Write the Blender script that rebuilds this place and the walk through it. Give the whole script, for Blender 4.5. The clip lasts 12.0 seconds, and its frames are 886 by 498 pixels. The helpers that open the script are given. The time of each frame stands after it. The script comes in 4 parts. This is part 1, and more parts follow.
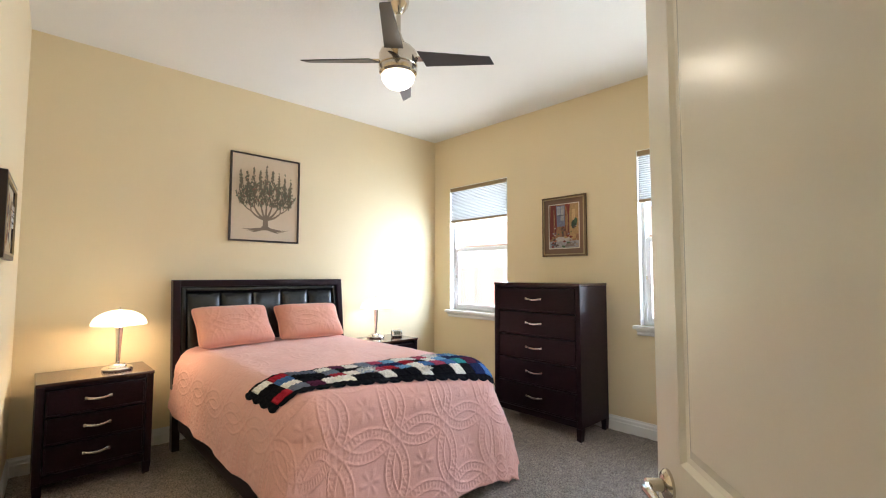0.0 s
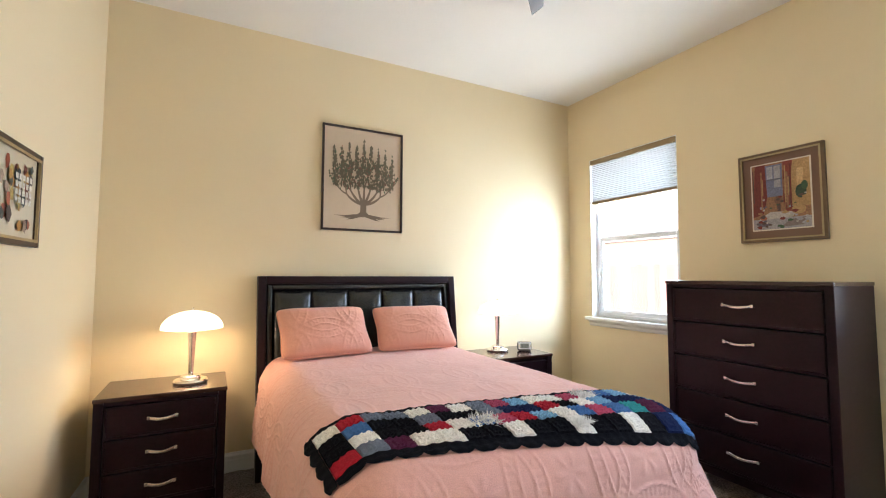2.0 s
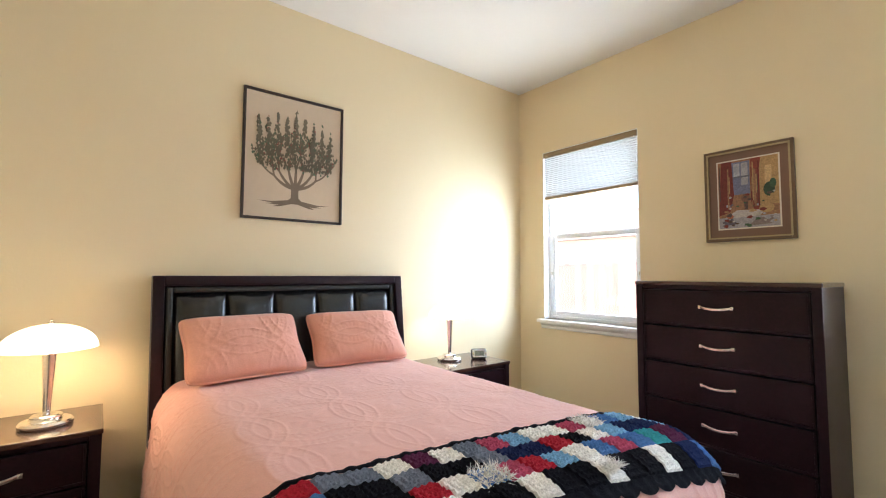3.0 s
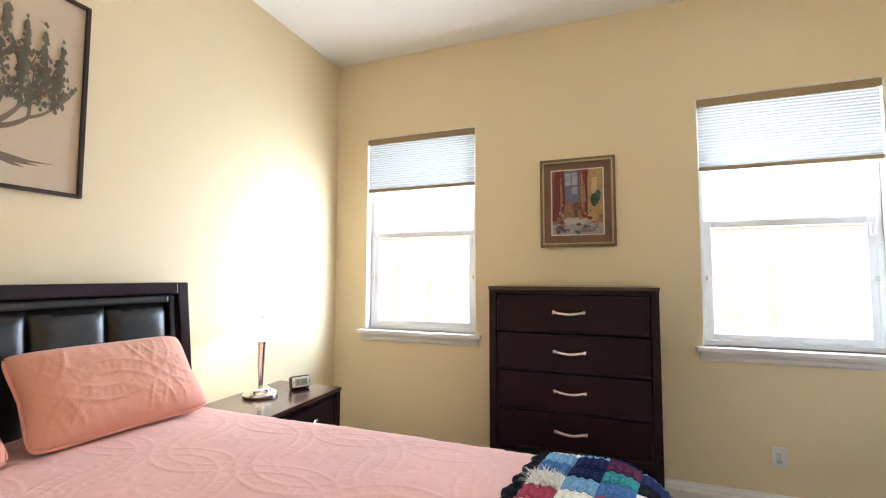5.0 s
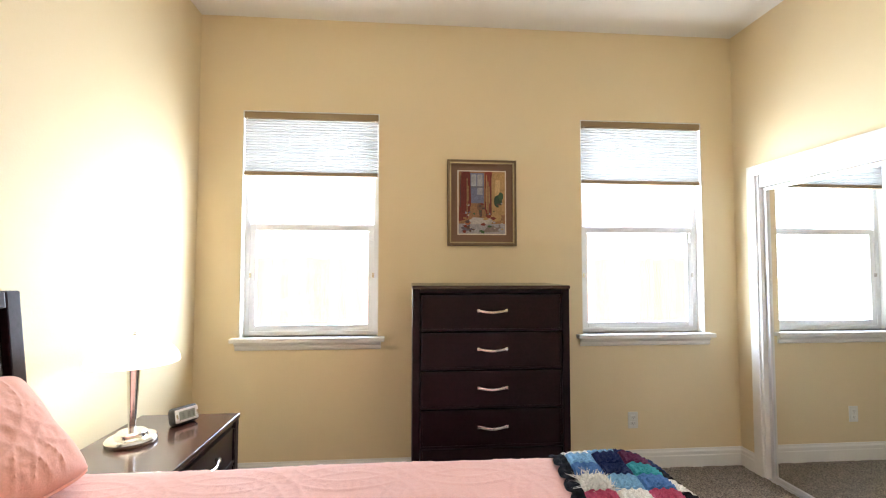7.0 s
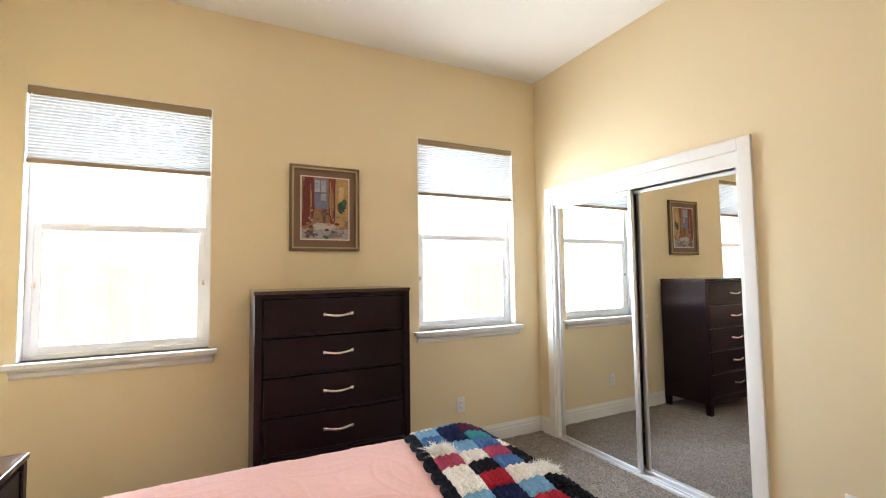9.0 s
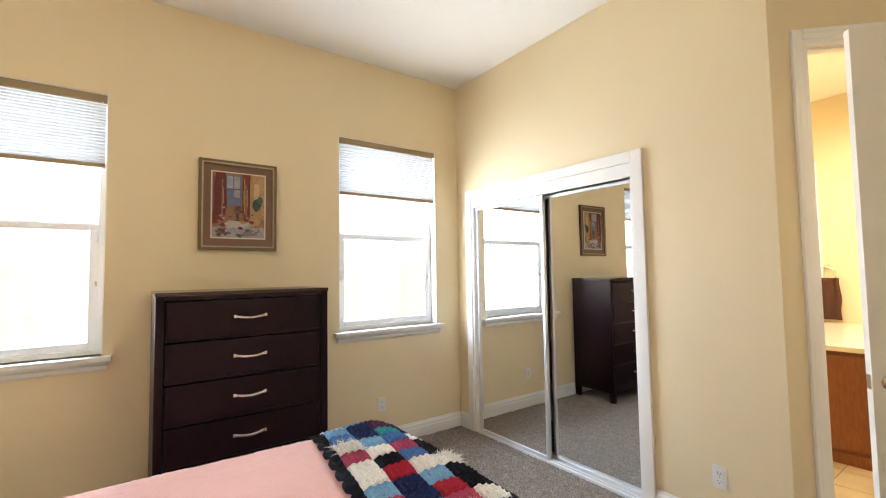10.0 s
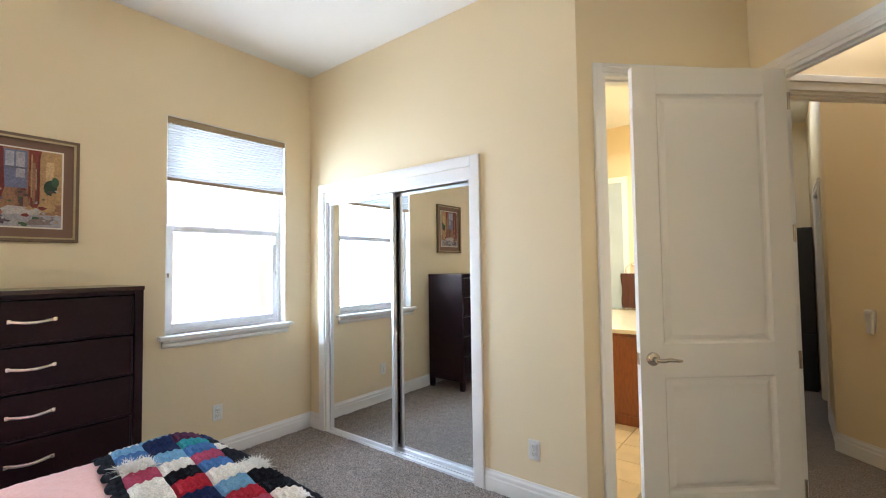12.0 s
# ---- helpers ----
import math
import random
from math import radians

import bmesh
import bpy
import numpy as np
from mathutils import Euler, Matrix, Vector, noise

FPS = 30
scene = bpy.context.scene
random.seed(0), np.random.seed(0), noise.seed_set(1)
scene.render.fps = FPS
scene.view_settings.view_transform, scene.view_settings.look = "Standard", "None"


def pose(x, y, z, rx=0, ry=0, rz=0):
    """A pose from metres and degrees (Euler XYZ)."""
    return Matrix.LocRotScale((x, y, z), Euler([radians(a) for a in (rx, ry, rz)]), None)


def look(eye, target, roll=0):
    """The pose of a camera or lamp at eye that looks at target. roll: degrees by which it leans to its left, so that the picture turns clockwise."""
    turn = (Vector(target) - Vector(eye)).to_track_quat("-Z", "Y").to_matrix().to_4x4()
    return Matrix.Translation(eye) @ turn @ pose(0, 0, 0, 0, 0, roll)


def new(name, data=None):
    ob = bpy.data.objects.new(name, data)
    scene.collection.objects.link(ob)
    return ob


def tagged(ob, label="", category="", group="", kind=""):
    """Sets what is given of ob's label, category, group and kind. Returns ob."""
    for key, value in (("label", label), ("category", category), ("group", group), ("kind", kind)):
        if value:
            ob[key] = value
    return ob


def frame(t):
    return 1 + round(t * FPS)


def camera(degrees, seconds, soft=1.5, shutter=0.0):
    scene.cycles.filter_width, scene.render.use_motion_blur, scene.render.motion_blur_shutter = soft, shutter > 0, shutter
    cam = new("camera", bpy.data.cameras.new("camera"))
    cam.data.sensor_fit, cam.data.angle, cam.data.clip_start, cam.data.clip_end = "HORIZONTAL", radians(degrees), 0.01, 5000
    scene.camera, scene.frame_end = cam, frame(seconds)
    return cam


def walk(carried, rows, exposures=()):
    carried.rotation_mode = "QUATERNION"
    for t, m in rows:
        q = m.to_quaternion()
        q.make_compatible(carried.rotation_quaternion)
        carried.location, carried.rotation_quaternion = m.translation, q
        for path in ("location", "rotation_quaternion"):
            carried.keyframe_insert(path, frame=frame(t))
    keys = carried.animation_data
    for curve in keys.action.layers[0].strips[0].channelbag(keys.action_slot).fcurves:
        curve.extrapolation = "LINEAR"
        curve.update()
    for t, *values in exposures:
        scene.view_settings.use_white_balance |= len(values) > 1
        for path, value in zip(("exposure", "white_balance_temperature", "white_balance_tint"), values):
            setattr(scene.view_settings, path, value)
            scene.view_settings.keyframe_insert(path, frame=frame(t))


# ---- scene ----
cam = camera(90.9, 12.0, soft=1.1)
PATH = [
    (0, (-3.888, -4.249, 1.391), (-2.512, -2.802, 1.51), 0.1),
    (0.5, (-3.751, -4.057, 1.371), (-2.431, -2.558, 1.485), -0.1),
    (1, (-3.578, -3.859, 1.363), (-2.39, -2.253, 1.475), -0.1),
    (1.5, (-3.389, -3.649, 1.36), (-2.381, -1.925, 1.476), -0.0),
    (2, (-3.302, -3.403, 1.349), (-2.368, -1.638, 1.472), 0.1),
    (2.5, (-3.282, -3.125, 1.347), (-2.291, -1.392, 1.472), 0.2),
    (3, (-3.244, -2.892, 1.355), (-2.008, -1.324, 1.473), 0.2),
    (5, (-3.084, -2.111, 1.38), (-1.215, -1.409, 1.503), 0.1),
    (5.5, (-3.114, -1.889, 1.432), (-1.161, -1.466, 1.528), -0.4),
    (6, (-3.082, -1.692, 1.421), (-1.091, -1.525, 1.508), -0.4),
    (6.5, (-3.042, -1.522, 1.422), (-1.043, -1.535, 1.503), -0.3),
    (6.7, (-3.032, -1.472, 1.422), (-1.034, -1.539, 1.505), -0.1),
    (8.5, (-3.134, -1.287, 1.409), (-1.281, -2.032, 1.517), -0.8),
    (9, (-3.156, -1.285, 1.407), (-1.372, -2.183, 1.519), -0.8),
    (9.5, (-3.189, -1.294, 1.405), (-1.484, -2.334, 1.516), -0.8),
    (10, (-3.234, -1.328, 1.404), (-1.614, -2.494, 1.512), -0.9),
    (10.5, (-3.286, -1.357, 1.402), (-1.769, -2.656, 1.507), -0.9),
    (11, (-3.312, -1.395, 1.394), (-1.893, -2.8, 1.494), -0.8),
    (11.5, (-3.35, -1.425, 1.399), (-2.026, -2.921, 1.49), -0.8),
    (12, (-3.37, -1.461, 1.405), (-2.14, -3.036, 1.486), -0.8),
]
walk(cam, [(t, look(e, g, r)) for t, e, g, r in PATH], exposures=[(0, 2.19, 6300, 10), (3.2, 2.17, 6250, 11), (6, 2.28, 6600, 12), (9.5, 2.29, 6850, 13), (12, 2.22, 5950, 12)])

# ---- world, sun and lamps ----
world = bpy.data.worlds.new("sky")
scene.world = world
world.use_nodes = True
wn, wl = world.node_tree.nodes, world.node_tree.links
sky = wn.new("ShaderNodeTexSky")
sky.sky_type, sky.sun_disc = "NISHITA", False
sky.sun_elevation, sky.sun_rotation = radians(58), radians(215)
wn["Background"].inputs["Strength"].default_value = 0.15
wl.new(sky.outputs["Color"], wn["Background"].inputs["Color"])

sun = new("sun", bpy.data.lights.new("sun", "SUN"))
sun.data.energy, sun.data.angle, sun.data.color = 5.0, radians(0.5), (1, 0.95, 0.87)
sun.matrix_world = look((-20, -25, 48), (0, 0, 0))


def lamp(name, kind, energy, colour, m, size=0.1, size_y=None):
    ob = new(name, bpy.data.lights.new(name, kind))
    ob.data.energy, ob.data.color = energy, colour
    if kind == "AREA":
        ob.data.size = size
        if size_y:
            ob.data.shape, ob.data.size_y = "RECTANGLE", size_y
    else:
        ob.data.shadow_soft_size = size
    ob.matrix_world = m
    return ob


WARM = (1.0, 0.70, 0.40)
COOL = (0.66, 0.82, 1.0)
for y, shift, power in ((-0.75, -0.6, 62), (-3.117, 0.6, 74)):
    lamp("window_daylight", "AREA", power, COOL, look((0.62, y + shift, 1.70), (-0.78, y + shift * 0.25, 1.42)), 2.2, 1.6)
    lamp("yard_daylight", "AREA", 8.5, (0.90, 0.95, 1.0), look((0.36, y, 0.84), (-0.34, y, 1.84)), 0.95, 0.40)
lamp("table_lamp_bulb", "POINT", 1.6, WARM, pose(-3.395, -0.36, 1.07), 0.05)
lamp("table_lamp_bulb", "POINT", 0.6, (1.0, 0.94, 0.86), pose(-1.127, -0.29, 1.07), 0.05)
lamp("fan_bulb", "POINT", 0.6, (1.0, 0.82, 0.58), pose(-2.24, -2.10, 2.605), 0.05)
lamp("bathroom_light", "AREA", 13, (1.0, 0.94, 0.76), look((-2.3, -5.6, 2.9), (-2.3, -5.6, 0)), 0.8)
lamp("hall_light", "AREA", 2.2, (1.0, 0.93, 0.84), look((-3.72, -5.05, 3.1), (-3.72, -5.05, 0)), 0.6)

# unseen overhead lamp added to brighten the passage with bluish light
lamp("passage_fill", "AREA", 1.3, (0.80, 0.90, 1.0), look((-3.32, -7.2, 3.1), (-3.32, -7.2, 0)), 0.3, 0.9)


# ---- materials ----
def mat(name, colour, rough=0.5, metal=0.0, var=0.12, scale=6.0, fine=0.0, bump=0.0, bump_scale=60.0, coat=0.0, emit=None, power=0.0, stretch=(1, 1, 1), sheen=0.0, rand=0.0, spec=0.5):
    m = bpy.data.materials.new(name)
    m.use_nodes = True
    n, l = m.node_tree.nodes, m.node_tree.links
    b = n["Principled BSDF"]
    b.inputs["Roughness"].default_value, b.inputs["Metallic"].default_value = rough, metal
    b.inputs["Coat Weight"].default_value = coat
    b.inputs["Specular IOR Level"].default_value = spec
    b.inputs["Sheen Weight"].default_value = sheen
    b.inputs["Base Color"].default_value = (*colour, 1)
    tc = n.new("ShaderNodeTexCoord")
    mp = n.new("ShaderNodeMapping")
    mp.inputs["Scale"].default_value = stretch
    l.new(tc.outputs["Object"], mp.inputs["Vector"])
    if var:
        t1 = n.new("ShaderNodeTexNoise")
        t1.inputs["Scale"].default_value, t1.inputs["Detail"].default_value = scale, 5
        l.new(mp.outputs["Vector"], t1.inputs["Vector"])
        ramp = n.new("ShaderNodeMapRange")
        ramp.inputs["To Min"].default_value, ramp.inputs["To Max"].default_value = 1 - var, 1 + var
        l.new(t1.outputs["Fac"], ramp.inputs["Value"])
        value = ramp.outputs["Result"]
        if fine:
            t2 = n.new("ShaderNodeTexNoise")
            t2.inputs["Scale"].default_value, t2.inputs["Detail"].default_value = bump_scale, 3
            l.new(mp.outputs["Vector"], t2.inputs["Vector"])
            r2 = n.new("ShaderNodeMapRange")
            r2.inputs["To Min"].default_value, r2.inputs["To Max"].default_value = 1 - fine, 1 + fine
            r2.inputs["From Min"].default_value, r2.inputs["From Max"].default_value = 0.33, 0.67
            l.new(t2.outputs["Fac"], r2.inputs["Value"])
            mul = n.new("ShaderNodeMath")
            mul.operation = "MULTIPLY"
            l.new(value, mul.inputs[0]), l.new(r2.outputs["Result"], mul.inputs[1])
            value = mul.outputs[0]
        if rand:
            info = n.new("ShaderNodeObjectInfo")
            r3 = n.new("ShaderNodeMapRange")
            r3.inputs["To Min"].default_value, r3.inputs["To Max"].default_value = 1 - rand, 1 + rand
            l.new(info.outputs["Random"], r3.inputs["Value"])
            mul = n.new("ShaderNodeMath")
            mul.operation = "MULTIPLY"
            l.new(value, mul.inputs[0]), l.new(r3.outputs["Result"], mul.inputs[1])
            value = mul.outputs[0]
        mix = n.new("ShaderNodeVectorMath")
        mix.operation = "SCALE"
        mix.inputs[0].default_value = colour
        l.new(value, mix.inputs["Scale"])
        l.new(mix.outputs["Vector"], b.inputs["Base Color"])
        rr = n.new("ShaderNodeMapRange")
        rr.inputs["To Min"].default_value, rr.inputs["To Max"].default_value = rough * 0.88, min(1, rough * 1.12)
        l.new(t1.outputs["Fac"], rr.inputs["Value"])
        l.new(rr.outputs["Result"], b.inputs["Roughness"])
    if bump:
        t3 = n.new("ShaderNodeTexNoise")
        t3.inputs["Scale"].default_value, t3.inputs["Detail"].default_value = bump_scale, 4
        l.new(mp.outputs["Vector"], t3.inputs["Vector"])
        bp = n.new("ShaderNodeBump")
        bp.inputs["Strength"].default_value, bp.inputs["Distance"].default_value = bump, 0.01
        l.new(t3.outputs["Fac"], bp.inputs["Height"])
        l.new(bp.outputs["Normal"], b.inputs["Normal"])
    if emit:
        b.inputs["Emission Color"].default_value, b.inputs["Emission Strength"].default_value = (*emit, 1), power
    return m


WALL = mat("wall_paint", (0.81, 0.672, 0.435), 0.62, var=0.03, scale=1.5, bump=0.08, bump_scale=90)
CEIL = mat("ceiling_paint", (0.85, 0.83, 0.78), 0.8, var=0.02, scale=2, bump=0.15, bump_scale=50)
WHITE = mat("trim_white", (0.83, 0.81, 0.77), 0.35, var=0.03, scale=5, bump=0.02, bump_scale=40)
DOORP = mat("door_paint", (0.87, 0.82, 0.72), 0.20, var=0.015, scale=4, bump=0.03, bump_scale=160)
VINYL = mat("window_vinyl", (0.86, 0.87, 0.88), 0.35, var=0.02, scale=9)
CARPET = mat("carpet", (0.25, 0.21, 0.18), 0.97, var=0.4, scale=18, fine=0.55, bump=1.0, bump_scale=110, sheen=0.0)
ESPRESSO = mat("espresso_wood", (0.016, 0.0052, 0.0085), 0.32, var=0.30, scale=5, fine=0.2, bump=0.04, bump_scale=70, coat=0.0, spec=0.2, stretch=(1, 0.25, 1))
# same espresso wood, base colour lightened to paint in the tops' bright reflection
ESPRESSO_TOP_LIT = mat("espresso_top_lit", (0.050, 0.022, 0.017), 0.20, var=0.30, scale=6, fine=0.2, bump=0.03, bump_scale=70, coat=0.3, stretch=(0.2, 1, 1))
LEATHER = mat("dark_leather", (0.012, 0.012, 0.013), 0.24, var=0.2, scale=8, bump=0.15, bump_scale=220, spec=0.5)
CHROME = mat("brushed_nickel", (0.78, 0.76, 0.72), 0.22, 1.0, var=0.08, scale=20, stretch=(1, 1, 8))
NICKEL = mat("satin_nickel", (0.62, 0.56, 0.47), 0.17, 1.0, var=0.08, scale=20)
SPREAD = mat("salmon_cotton", (0.80, 0.425, 0.365), 0.85, var=0.05, scale=4, fine=0.06, bump=0.18, bump_scale=260, sheen=0.25)
PILLOW = mat("salmon_sham", (0.79, 0.375, 0.275), 0.85, var=0.05, scale=5, fine=0.03, bump=0.10, bump_scale=140, sheen=0.25)
ALU = mat("silver_frame", (0.78, 0.78, 0.79), 0.42, 0.8, var=0.04, scale=10)
MIRROR = mat("mirror", (0.88, 0.90, 0.89), 0.0, 1.0, var=0)
GLOW = mat("opal_glass", (0.95, 0.93, 0.88), 0.25, var=0, emit=(1.0, 0.93, 0.80), power=1.4)
BLADE = mat("fan_blade", (0.045, 0.035, 0.032), 0.4, var=0.2, scale=6, coat=0.1, stretch=(0.2, 1, 1))
BRONZE = mat("bronze_frame", (0.16, 0.11, 0.07), 0.38, 0.6, var=0.2, scale=30)
DARKFR = mat("dark_frame", (0.030, 0.015, 0.010), 0.35, var=0.2, scale=25)
GOLD = mat("gilt_edge", (0.42, 0.33, 0.19), 0.35, 0.7, var=0.15, scale=30)
PLASTIC = mat("outlet_plastic", (0.80, 0.79, 0.75), 0.35, var=0.02, scale=20)
DARK = mat("black_plastic", (0.02, 0.02, 0.022), 0.4, var=0.1, scale=20)
TAN = mat("blind_rail", (0.33, 0.235, 0.125), 0.5, var=0.06, scale=15)
VANITY = mat("cherry_wood", (0.26, 0.085, 0.03), 0.35, var=0.25, scale=5, fine=0.15, bump_scale=60, stretch=(1, 1, 0.2))
COUNTER = mat("cream_marble", (0.80, 0.74, 0.58), 0.15, var=0.06, scale=7)
TILE = mat("travertine", (0.58, 0.44, 0.24), 0.4, var=0.22, scale=7, bump=0.1, bump_scale=40, rand=0.12)
GROUT = mat("grout", (0.30, 0.24, 0.16), 0.9, var=0.1, scale=30)
TOWEL = mat("brown_towel", (0.085, 0.03, 0.018), 0.95, var=0.15, scale=30, bump=0.6, bump_scale=200)
FENCE = mat("fence_wood", (0.36, 0.19, 0.16), 0.85, var=0.2, scale=3, fine=0.2, bump=0.2, bump_scale=40, stretch=(6, 6, 0.5), rand=0.15)
CONCRETE = mat("patio_concrete", (0.55, 0.52, 0.47), 0.9, var=0.1, scale=2, fine=0.1, bump=0.2, bump_scale=60)
STUCCO = mat("stucco", (0.62, 0.55, 0.45), 0.9, var=0.06, scale=3, bump=0.4, bump_scale=80)
ROOFM = mat("roof_tile", (0.22, 0.15, 0.12), 0.85, var=0.2, scale=3, fine=0.2)

CELL = bpy.data.materials.new("cellular_fabric")
CELL.use_nodes = True
_n, _l = CELL.node_tree.nodes, CELL.node_tree.links
_d, _t, _m = _n.new("ShaderNodeBsdfDiffuse"), _n.new("ShaderNodeBsdfTranslucent"), _n.new("ShaderNodeMixShader")
_d.inputs["Color"].default_value, _t.inputs["Color"].default_value = (0.86, 0.85, 0.81, 1), (0.13, 0.13, 0.127, 1)
_m.inputs["Fac"].default_value = 0.55
_l.new(_d.outputs[0], _m.inputs[1]), _l.new(_t.outputs[0], _m.inputs[2])
_l.new(_m.outputs[0], _n["Material Output"].inputs["Surface"])

GLASS = bpy.data.materials.new("window_glass")
GLASS.use_nodes = True
_n, _l = GLASS.node_tree.nodes, GLASS.node_tree.links
_g, _t, _m = _n.new("ShaderNodeBsdfGlossy"), _n.new("ShaderNodeBsdfTransparent"), _n.new("ShaderNodeMixShader")
_f = _n.new("ShaderNodeLayerWeight")
_g.inputs["Roughness"].default_value = 0.02
_p = _n.new("ShaderNodeMath")
_p.operation = "MULTIPLY_ADD"
_q = _n.new("ShaderNodeMath")
_q.operation, _q.inputs[1].default_value = "POWER", 4.0
_l.new(_f.outputs["Facing"], _q.inputs[0])
_l.new(_q.outputs[0], _p.inputs[0])
_p.inputs[1].default_value, _p.inputs[2].default_value = 0.5, 0.03
_l.new(_p.outputs[0], _m.inputs["Fac"])
_l.new(_t.outputs[0], _m.inputs[1]), _l.new(_g.outputs[0], _m.inputs[2])
_l.new(_m.outputs[0], _n["Material Output"].inputs["Surface"])


# ---- mesh helpers ----
def block(bm, x0, x1, y0, y1, z0, z1, bevel=0.0, segs=2):
    r = bmesh.ops.create_cube(bm, size=1, matrix=Matrix.Translation(((x0 + x1) / 2, (y0 + y1) / 2, (z0 + z1) / 2)) @ Matrix.Diagonal((abs(x1 - x0), abs(y1 - y0), abs(z1 - z0), 1)))
    if bevel:
        edges = list({e for v in r["verts"] for e in v.link_edges})
        bmesh.ops.bevel(bm, geom=edges, offset=bevel, segments=segs, affect="EDGES", profile=0.6)
    return bm


def boxes(*rows, bevel=0.0):
    bm = bmesh.new()
    for r in rows:
        block(bm, *r, bevel=bevel)
    return bm


def lathe(profile, segs=40, at=(0, 0, 0)):
    bm = bmesh.new()
    rings = []
    for r, z in profile:
        rings.append([bm.verts.new((at[0] + r * math.cos(2 * math.pi * i / segs), at[1] + r * math.sin(2 * math.pi * i / segs), at[2] + z)) for i in range(segs)])
    for a, b in zip(rings, rings[1:]):
        for i in range(segs):
            bm.faces.new((a[i], a[(i + 1) % segs], b[(i + 1) % segs], b[i]))
    bm.faces.new(rings[0][::-1])
    bm.faces.new(rings[-1])
    return bm


def tube(points, radius, segs=10, bm=None, flat=1.0):
    bm = bm or bmesh.new()
    pts = [Vector(p) for p in points]
    rings = []
    for i, p in enumerate(pts):
        d = (pts[min(i + 1, len(pts) - 1)] - pts[max(i - 1, 0)]).normalized()
        up = Vector((0, 0, 1)) if abs(d.z) < 0.9 else Vector((1, 0, 0))
        s = d.cross(up).normalized()
        u = s.cross(d)
        r = radius[i] if isinstance(radius, (list, tuple)) else radius
        rings.append([bm.verts.new(p + r * (math.cos(2 * math.pi * k / segs) * s * flat + math.sin(2 * math.pi * k / segs) * u)) for k in range(segs)])
    for a, b in zip(rings, rings[1:]):
        for k in range(segs):
            bm.faces.new((a[k], a[(k + 1) % segs], b[(k + 1) % segs], b[k]))
    bm.faces.new(rings[0][::-1])
    bm.faces.new(rings[-1])
    return bm


def prism(profile, a, b):
    """A profile of (out, z) run along the floor line from a to b, out to the left of the way."""
    bm = bmesh.new()
    a, b = Vector((*a, 0)), Vector((*b, 0))
    d = (b - a).normalized()
    out = Vector((-d.y, d.x, 0))
    ends = [[bm.verts.new(p + out * o + Vector((0, 0, z))) for o, z in profile] for p in (a, b)]
    n = len(profile)
    for i in range(n):
        bm.faces.new((ends[0][i], ends[0][(i + 1) % n], ends[1][(i + 1) % n], ends[1][i]))
    bm.faces.new(ends[0][::-1])
    bm.faces.new(ends[1])
    bmesh.ops.recalc_face_normals(bm, faces=bm.faces)
    return bm


def grid(nu, nv, fn, bm=None):
    bm = bm or bmesh.new()
    vs = [[bm.verts.new(fn(i / nu, j / nv)) for j in range(nv + 1)] for i in range(nu + 1)]
    for i in range(nu):
        for j in range(nv):
            bm.faces.new((vs[i][j], vs[i + 1][j], vs[i + 1][j + 1], vs[i][j + 1]))
    return bm


def mesh_of(name, bm, material, smooth=False):
    me = bpy.data.meshes.new(name)
    bm.to_mesh(me)
    bm.free()
    me.materials.append(material)
    if smooth:
        me.shade_smooth()
        me.set_sharp_from_angle(angle=radians(35))
    return me


def part(name, bm, material, parent, label="", smooth=False, at=None):
    ob = new(name, mesh_of(name, bm, material, smooth))
    ob.parent = parent
    if at is not None:
        ob.matrix_basis = at
    return tagged(ob, label)


def thing(name, m, label, category, group="", kind=""):
    ob = new(name)
    ob.empty_display_size = 0.1
    ob.matrix_basis = m
    return tagged(ob, label, category, group, kind)


def fixed(name, bm, material, label, category, smooth=False):
    return tagged(new(name, mesh_of(name, bm, material, smooth)), label, category, "", "structure")


def oriented(bm, m):
    bmesh.ops.transform(bm, matrix=m, verts=bm.verts)
    return bm


# ---- the room's shell ----
H = 3.155
XW, YS = -3.94, -3.83
S0, CORNER = (-2.49, -3.83), (-3.25, -4.59)
W1, W2 = (-1.211, -0.288), (-3.578, -2.655)
SILL, HEAD = 0.955, 2.50
T = 0.16
R2 = math.sqrt(0.5)

FLOOR = fixed("floor", boxes((-6.5, T, -9.2, T, -0.12, 0)), CARPET, "grey-brown cut-pile carpet running into the hall", "floor")


def pile(x0, x1, y0, y1, step):
    """Cut-pile tufts over a stretch of the floor."""
    nx, ny = int((x1 - x0) / step), int((y1 - y0) / step)
    gen = np.random.RandomState(3)
    gx, gy = np.meshgrid(np.linspace(x0, x1, nx + 1), np.linspace(y0, y1, ny + 1), indexing="ij")
    clump = gen.rand(nx // 5 + 2, ny // 5 + 2)
    low = clump[(np.arange(nx + 1) // 5)[:, None], (np.arange(ny + 1) // 5)[None, :]]
    z = 0.002 + 0.007 * gen.rand(nx + 1, ny + 1) + 0.004 * low
    gx, gy = gx + gen.uniform(-0.4, 0.4, gx.shape) * step, gy + gen.uniform(-0.4, 0.4, gy.shape) * step
    idx = np.arange((nx + 1) * (ny + 1)).reshape(nx + 1, ny + 1)
    quads = np.stack([idx[:-1, :-1], idx[1:, :-1], idx[1:, 1:], idx[:-1, 1:]], -1).reshape(-1, 4)
    me = bpy.data.meshes.new("carpet_pile")
    me.from_pydata(np.stack([gx, gy, z], -1).reshape(-1, 3).tolist(), [], quads.tolist())
    me.materials.append(CARPET)
    ob = new("carpet_pile", me)
    ob.parent = FLOOR
    return tagged(ob, kind="stuff")


